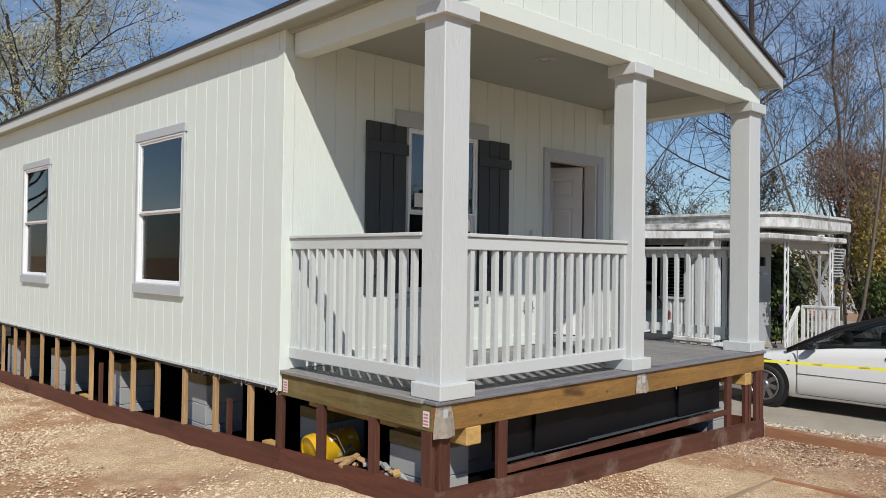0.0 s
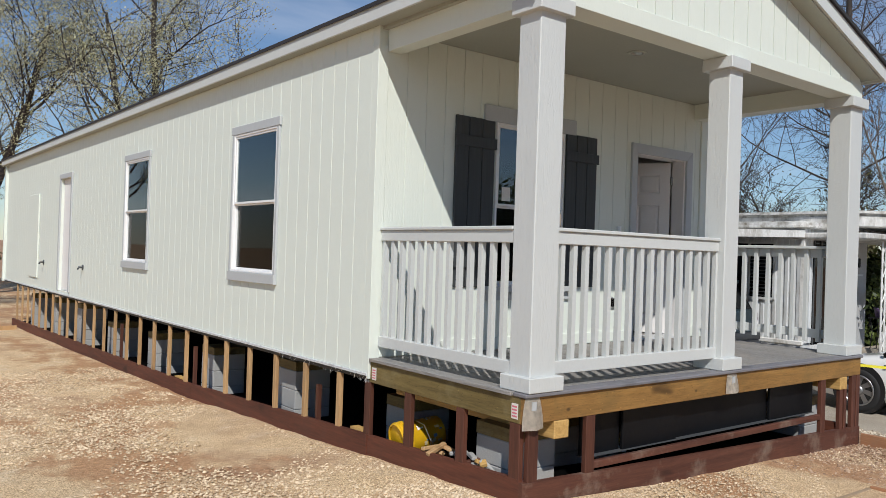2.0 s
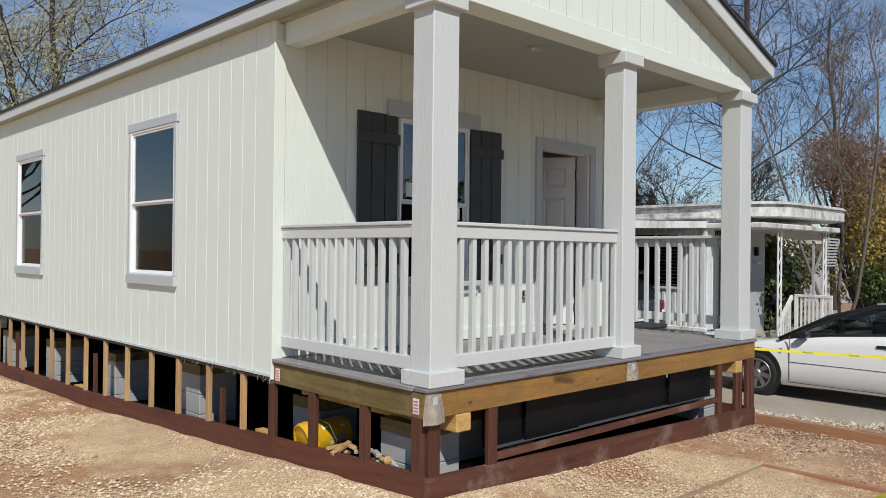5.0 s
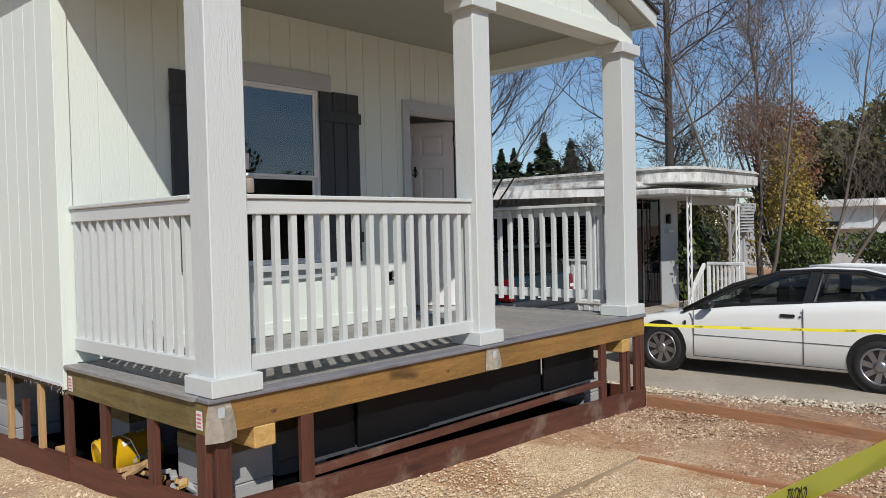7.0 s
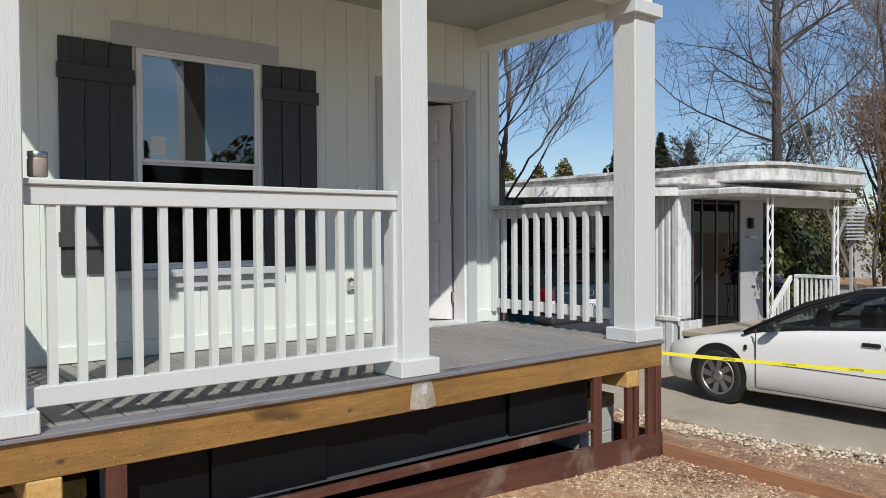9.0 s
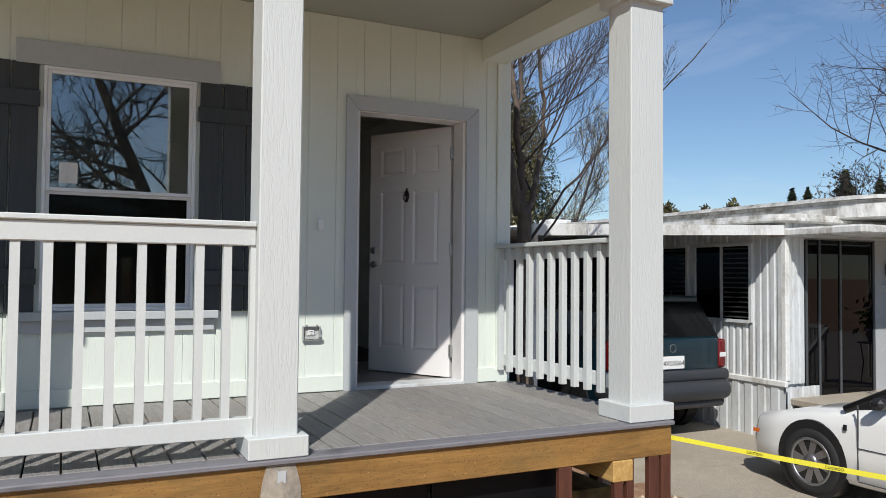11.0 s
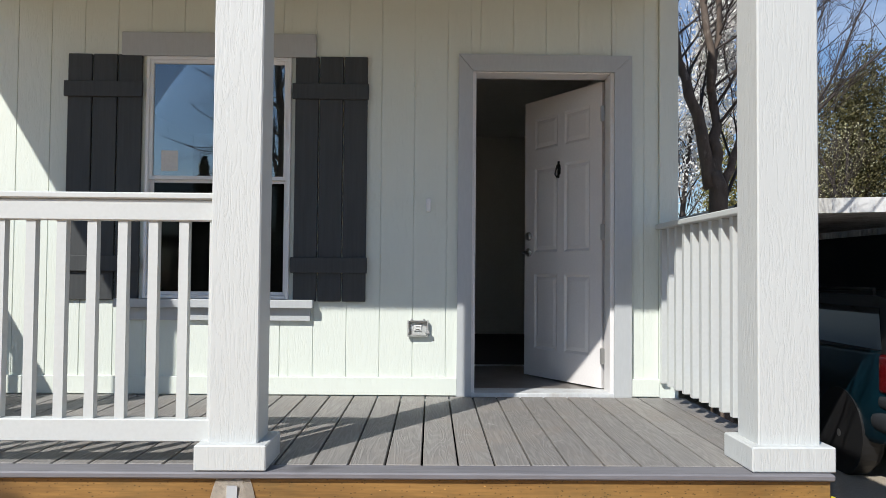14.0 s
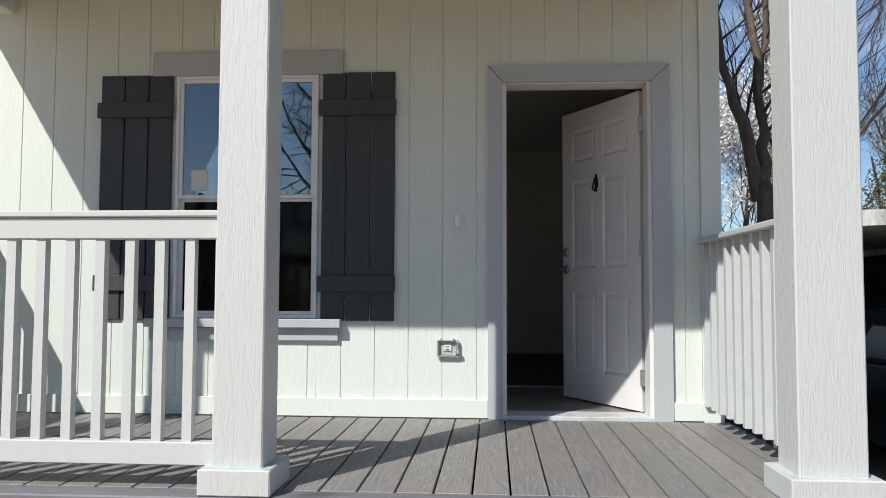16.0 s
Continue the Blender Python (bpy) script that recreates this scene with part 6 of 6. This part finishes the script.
def bough(bm, twigs, pts, r0, r1, kids, reach):
    """One main limb through given points, with knots along it and fine branches on its upper part."""
    fine, rad = [], []
    for k in range(len(pts) - 1):
        for f in (0.0, 0.25, 0.5, 0.75):
            p = Vector(pts[k]).lerp(Vector(pts[k + 1]), f)
            fine.append(p + Vector((random.gauss(0, 0.010), random.gauss(0, 0.010), 0)))
            rad.append((r0 + (r1 - r0) * (k + f) / (len(pts) - 1)) * (0.92 + 0.2 * random.random()))
    tube(bm, fine, rad, 9, True)
    for k in range(kids):
        i = min(int(len(fine) * (0.25 + 0.75 * (k + random.random()) / kids)), len(fine) - 1)
        a = random.uniform(-1.5, 1.9)
        w = (math.cos(a) * 0.8 + 0.15, math.sin(a) * 0.8, 0.55 + 0.5 * random.random())
        grow(twigs, twigs, fine[i], w, reach * (0.6 + 0.8 * random.random()), rad[i] * 0.34, 1, 3, 0.55, 0.22, [], 0.12, (1, 9, 5), 0.0025)


bm, tw = bmesh.new(), bmesh.new()
tube(bm, [(0.05, 0.0, 0), (0.06, 0.0, 0.7), (0.03, 0.02, 1.5), (0.03, -0.01, 2.25 - TZ), (0.0, 0.0, 2.36 - TZ)], [0.10, 0.08, 0.068, 0.064, 0.05], 10)
for pts, r0, r1, kids, reach in (
        ([(0.0, 0.0, 2.25), (-0.08, 0.05, 2.65), (-0.20, 0.14, 3.18), (-0.24, 0.2, 3.9), (-0.18, 0.3, 5.2)], 0.050, 0.013, 9, 1.1),
        ([(0.02, 0.0, 2.3), (0.05, 0.09, 2.7), (0.02, 0.14, 3.25), (-0.05, 0.2, 3.9), (0.0, 0.25, 5.4)], 0.046, 0.014, 10, 1.2),
        ([(0.02, 0.12, 2.95), (0.11, 0.2, 3.5), (0.12, 0.25, 4.2), (0.2, 0.3, 5.2)], 0.026, 0.010, 7, 1.1),
        ([(0.04, 0.0, 2.2), (0.16, 0.05, 2.45), (0.34, 0.2, 2.85), (0.36, 0.2, 3.5), (0.26, 0.25, 4.4)], 0.034, 0.012, 9, 1.2),
        ([(0.05, -0.02, 2.0), (0.45, -0.05, 2.5), (0.9, -0.1, 3.0), (1.5, -0.1, 3.5), (2.2, -0.2, 4.2)], 0.014, 0.005, 5, 0.8),
        ([(0.04, 0.0, 2.1), (0.35, 0.3, 2.6), (0.8, 0.6, 3.2), (1.3, 0.8, 4.0)], 0.013, 0.005, 4, 0.8),
        ([(0.05, -0.02, 1.8), (0.3, -0.2, 2.3), (0.6, -0.4, 2.9), (0.9, -0.55, 3.7)], 0.012, 0.004, 3, 0.8)):
    bough(bm if r0 > 0.025 else tw, tw, [(x, y, z - TZ) for x, y, z in pts], r0, r1, kids, reach)
for m in (bm, tw):
    bmesh.ops.delete(m, geom=[v for v in m.verts if v.co.x < -0.30 + 0.02 * (v.co.z > 3.2) and v.co.y > -0.5], context="VERTS")
part("trunk", bm, BARKM, nt, "", True)
part("crown", tw, BARK, nt, "fine bare twigs")
# behind the neighbour's home
tree("tree", "tall bare deciduous tree behind the mobile home", 24.3, 11.3, 15.0, 0.17, 5, BARK, None, spread=1.15, rise=0.12, z=-0.3, crowd=(40, 13, 6), least=0.0065, trunk_wander=0.02, limb=0.29)
tree("tree", "bare tree behind the mobile home", 30.0, 10.6, 11.0, 0.12, 7, BARK, LEAFR, 1200, 0.04, spread=0.8, rise=0.25, z=-0.3, crowd=(18, 11, 6), least=0.008, limb=0.32)
tree("tree", "low bare tree behind the mobile home", 28.0, 14.5, 5.6, 0.10, 8, BARK, LEAFO, 1500, 0.06, spread=0.9, rise=0.2, z=-0.3, crowd=(18, 11, 6), least=0.010, stems=2)
tree("tree", "bare multi-stemmed tree with rust leaves", 20.5, 7.1, 7.6, 0.05, 21, BARKL, LEAFR, 700, 0.04, spread=0.65, rise=0.3, z=-0.3, stems=3, crowd=(13, 9, 5), limb=0.30)
tree("tree", "leaning bare tree near the street", 22.0, 6.0, 7.0, 0.05, 23, BARKL, None, spread=0.7, rise=0.3, z=-0.3, lean=(0.0, -0.2), stems=2, crowd=(14, 9, 5), limb=0.30)
tree("tree", "slender bare tree near the street", 24.0, 3.6, 8.0, 0.05, 24, BARKL, None, spread=0.65, rise=0.3, z=-0.3, crowd=(14, 9, 5), limb=0.30)
bush("tree", "tree with yellow-green leaves behind the porch", 21.6, 6.95, 1.2, 1.15, 2.15, 31, LEAFY, 9000, 0.045, 0.1)
bush("tree", "tree with rust-coloured leaves", 28.0, 9.6, 1.7, 1.6, 2.3, 32, LEAFR, 13000, 0.05, 1.9)
bush("shrub", "dense green shrub by the porch", 20.8, 6.35, 0.8, 0.8, 1.05, 33, LEAFG, 8000, 0.045)
bush("shrub", "broad-leaved green shrub behind the porch posts", 16.1, 6.75, 0.55, 0.4, 1.35, 34, LEAFG, 2600, 0.075)
bush("shrub", "dark evergreen shrub behind the porch", 17.4, 7.8, 1.1, 0.9, 1.35, 37, LEAFN, 6000, 0.06)
bush("shrub", "dark evergreen shrub behind the porch", 18.9, 8.6, 1.3, 0.9, 1.25, 38, LEAFN, 6000, 0.06)
bush("shrub", "dark hedge behind the mobile home", 24.5, 10.6, 2.6, 1.6, 1.45, 39, LEAFO, 7000, 0.08)
bush("shrub", "low dark hedge along the street", 27.0, 5.0, 2.6, 2.2, 0.9, 30, LEAFG, 6000, 0.08)
bush("tree", "olive-green tree far behind the street", 49.0, 13.0, 6.0, 5.0, 4.6, 35, LEAFO, 15000, 0.2)
bush("tree", "brown-green tree far behind the street", 45.0, 5.5, 5.5, 5.0, 4.6, 36, LEAFO, 15000, 0.2)
# open slatted stair beyond the porch
sl = thing("slatted_stair", "weathered grey open-slat stair beyond the porch", "stair", m=pose(17.75, 6.3, -0.3))
for k in range(10):
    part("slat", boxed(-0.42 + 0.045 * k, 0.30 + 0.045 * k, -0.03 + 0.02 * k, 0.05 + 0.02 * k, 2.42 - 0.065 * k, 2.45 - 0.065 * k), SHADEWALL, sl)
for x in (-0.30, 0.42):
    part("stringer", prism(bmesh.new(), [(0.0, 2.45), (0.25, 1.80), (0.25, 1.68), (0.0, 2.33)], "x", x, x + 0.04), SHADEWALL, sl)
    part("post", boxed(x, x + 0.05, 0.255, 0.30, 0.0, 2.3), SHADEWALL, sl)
# beyond the carport
bush("tree", "tall brown-green evergreen beyond the carport", 20.3, 26.6, 1.7, 1.7, 5.4, 41, LEAFO, 42000, 0.058)
bush("tree", "dark evergreen beyond the carport", 22.0, 27.6, 1.5, 1.5, 4.2, 46, LEAFN, 14000, 0.06)
bush("tree", "twiggy brown tree beyond the carport", 20.6, 22.6, 2.2, 1.5, 2.3, 47, LEAFO, 9000, 0.045)
tree("tree", "tree covered in white blossom", 12.5, 19.5, 8.2, 0.1, 42, BARK, PETAL, 26000, 0.045, spread=0.6, rise=0.3, z=-0.3, jitter=0.16, limb=0.34)
bush("tree", "olive-yellow leafy tree beyond the carport", 13.3, 18.0, 1.1, 0.9, 2.9, 49, leafy("olive_yellow_leaves", (0.07, 0.065, 0.018), (0.24, 0.21, 0.06)), 12000, 0.045)
bush("shrub", "bright green shrub beyond the carport", 12.2, 17.4, 0.9, 0.8, 1.2, 48, leafy("fresh_leaves", (0.08, 0.12, 0.015), (0.24, 0.30, 0.05)), 4500, 0.05)
tree("tree", "pale budding tree beyond the carport", 18.6, 21.5, 7.0, 0.08, 43, BARK, BUDS, 6000, 0.03, spread=0.6, rise=0.25, z=-0.3, stems=2, crowd=(18, 10, 6), jitter=0.1, limb=0.30)
# treeline beyond the roofs
for dx, dy, up, wide in ((0.679, 0.734, 0.094, 0.026), (0.716, 0.698, 0.100, 0.022), (0.734, 0.679, 0.095, 0.020), (0.655, 0.755, 0.080, 0.02), (0.62, 0.785, 0.075, 0.025), (0.76, 0.65, 0.062, 0.02), (0.80, 0.60, 0.070, 0.03), (0.85, 0.527, 0.075, 0.03), (0.88, 0.475, 0.07, 0.03), (0.905, 0.425, 0.075, 0.03)):
    bush("tree", "round dark tree in the distance", 3.5 + 95 * dx, 95 * dy, 95 * wide, 95 * wide, (95 * up + 2.0) / 1.9, int(1000 * dx), LEAFO, 5000, 0.26)
for k, (dx, dy, up) in enumerate(((0.8125, 0.583, 0.121), (0.789, 0.614, 0.101), (0.779, 0.627, 0.101), (0.832, 0.555, 0.110), (0.771, 0.637, 0.080), (0.822, 0.569, 0.085), (0.801, 0.598, 0.085), (0.742, 0.670, 0.083), (0.845, 0.535, 0.08))):
    conifer(3.0 + 105 * dx, 105 * dy, 2.0 + 105 * up, 60 + k, 0.56 if up > 0.1 else 0.5)
# behind the house to the west
tree("tree", "budding bare tree behind the house", 3.2, 33.0, 12.0, 0.24, 51, BARK, BUDS, 42000, 0.042, spread=0.8, rise=0.18, z=-0.8, stems=2, crowd=(14, 9, 7), least=0.010, jitter=0.16)
tree("tree", "budding bare tree behind the house", 8.8, 30.0, 12.5, 0.22, 52, BARK, BUDS, 42000, 0.042, spread=0.95, rise=0.15, z=-0.8, stems=2, crowd=(14, 9, 7), least=0.010, jitter=0.16)
tree("tree", "budding bare tree behind the house", -2.0, 38.0, 12.0, 0.2, 53, BARK, BUDS, 34000, 0.045, spread=0.8, rise=0.2, z=-0.8, stems=2, crowd=(14, 9, 7), least=0.011, jitter=0.16)
tree("tree", "dark bare tree behind the house", 1.2, 26.0, 6.0, 0.14, 54, BARK, BUDS, 5000, 0.03, spread=0.8, rise=0.2, z=-0.8, crowd=(18, 10, 7), least=0.01)
# timber form at the far corner of the house
fz = level(2.4, 19.9)
fx = thing("timber_form", "open form of new boards at the far corner", "form", m=pose(2.2, 19.8, fz - 0.03, 0, 0, 8))
part("board", boxed(-1.6, 0.86, 0.0, 0.04, 0.0, 0.13, bevel=0.003), STUD, fx)
part("board", boxed(-1.6, 0.60, 1.4, 1.44, 0.0, 0.42, bevel=0.003), STUD, fx)
part("board", boxed(-1.4, -0.10, 0.70, 0.74, 0.0, 0.38, bevel=0.003), STUD, fx)
part("board", boxed(-1.6, 0.62, 1.30, 1.395, 0.421, 0.46, bevel=0.003), STUD, fx)
part("white_panel", boxed(-0.02, 0.50, 0.72, 0.74, 0.0, 0.26), ALUW, fx)
part("block", boxed(0.34, 0.60, 0.3, 0.5, 0.0, 0.10, bevel=0.005), BLOCK, fx)
bush("shrub", "dark shrub behind the house", -2.5, 43.0, 3.2, 1.5, 1.6, 55, LEAFG, 5000, 0.10, -0.6)
bush("shrub", "dark shrub behind the house", 3.0, 45.0, 3.2, 1.5, 1.7, 56, LEAFO, 5000, 0.10, -0.6)
# across the street, mirrored in the front window
tree("tree", "large spreading bare oak across the street", 7.6, -13.0, 9.0, 0.30, 81, BARK, None, spread=1.1, rise=0.1, z=-0.2, crowd=(19, 13, 8), least=0.012)
tree("tree", "large spreading bare oak across the street", 1.0, -17.0, 10.0, 0.3, 82, BARK, None, spread=1.0, rise=0.12, z=-0.2, crowd=(15, 10, 7))
for k, (x, y, h) in enumerate(((13.0, -30, 8), (16.5, -32, 7), (-6, -32, 8), (-9, -30, 7))):
    conifer(x, y, h, 85 + k)
bush("tree", "leafy tree across the street", 10.5, -22.0, 4.0, 3.0, 2.6, 91, LEAFO, 2500, 0.16)
for x, y, r, h, k in ((17.5, -19.0, 3.6, 3.2, 93), (23.5, -17.0, 3.8, 3.4, 94), (30.5, -19.0, 4.2, 3.8, 95)):
    bush("tree", "leafy tree across the street", x, y, r, 3.0, h, k, LEAFO if k % 2 else LEAFG, 5000, 0.15)
bush("tree", "leafy tree across the street", 3.5, -24.0, 4.0, 3.0, 2.4, 92, LEAFO, 2500, 0.16)

# far buildings
fb = thing("distant_home", "white home with carport across the street", "house", m=pose(40, 11.2, -0.3))
part("wall", boxed(-4, 4, -3, 3, 0, 2.6), ALU, fb)
part("roof", rounded_slab(-4.4, 4.4, -3.6, 3.4, 0.5, 2.6, 2.9, 0.1), ALUW, fb)
part("awning", boxed(-4.6, -4.0, -3.2, -1.0, 1.7, 1.78), ALUW, fb)
part("window", boxed(-4.02, -3.98, -1.6, -0.2, 1.1, 2.0), CARGLASS, fb)
rv = thing("camper", "white camper roof beyond the carport", "camper", m=pose(15.9, 19.5, -0.3))
part("body", boxed(-1.2, 1.2, -2.8, 2.8, 0.5, 3.05, bevel=0.12), ALUW, rv)
part("roof_unit", boxed(-0.4, 0.4, -1.9, -1.0, 3.05, 3.35, bevel=0.06), ALUW, rv)
for k in (-1.6, 1.6):
    bm = bmesh.new()
    lathe(bm, [(0.35, -1.15), (0.35, 1.15)], 20, "x", (0, k, 0.35))
    part("wheel", bm, TYRE, rv)

# ---- siding boards ----
_made = {}
for wall, at, w, hgt, lg, rg in STRIPS:
    key = (round(w, 4), round(hgt, 4), lg, rg)
    if key not in _made:
        _made[key] = board_mesh(w, hgt, 0.0055, lg, rg)
    shared("siding_board", _made[key], wall, at)
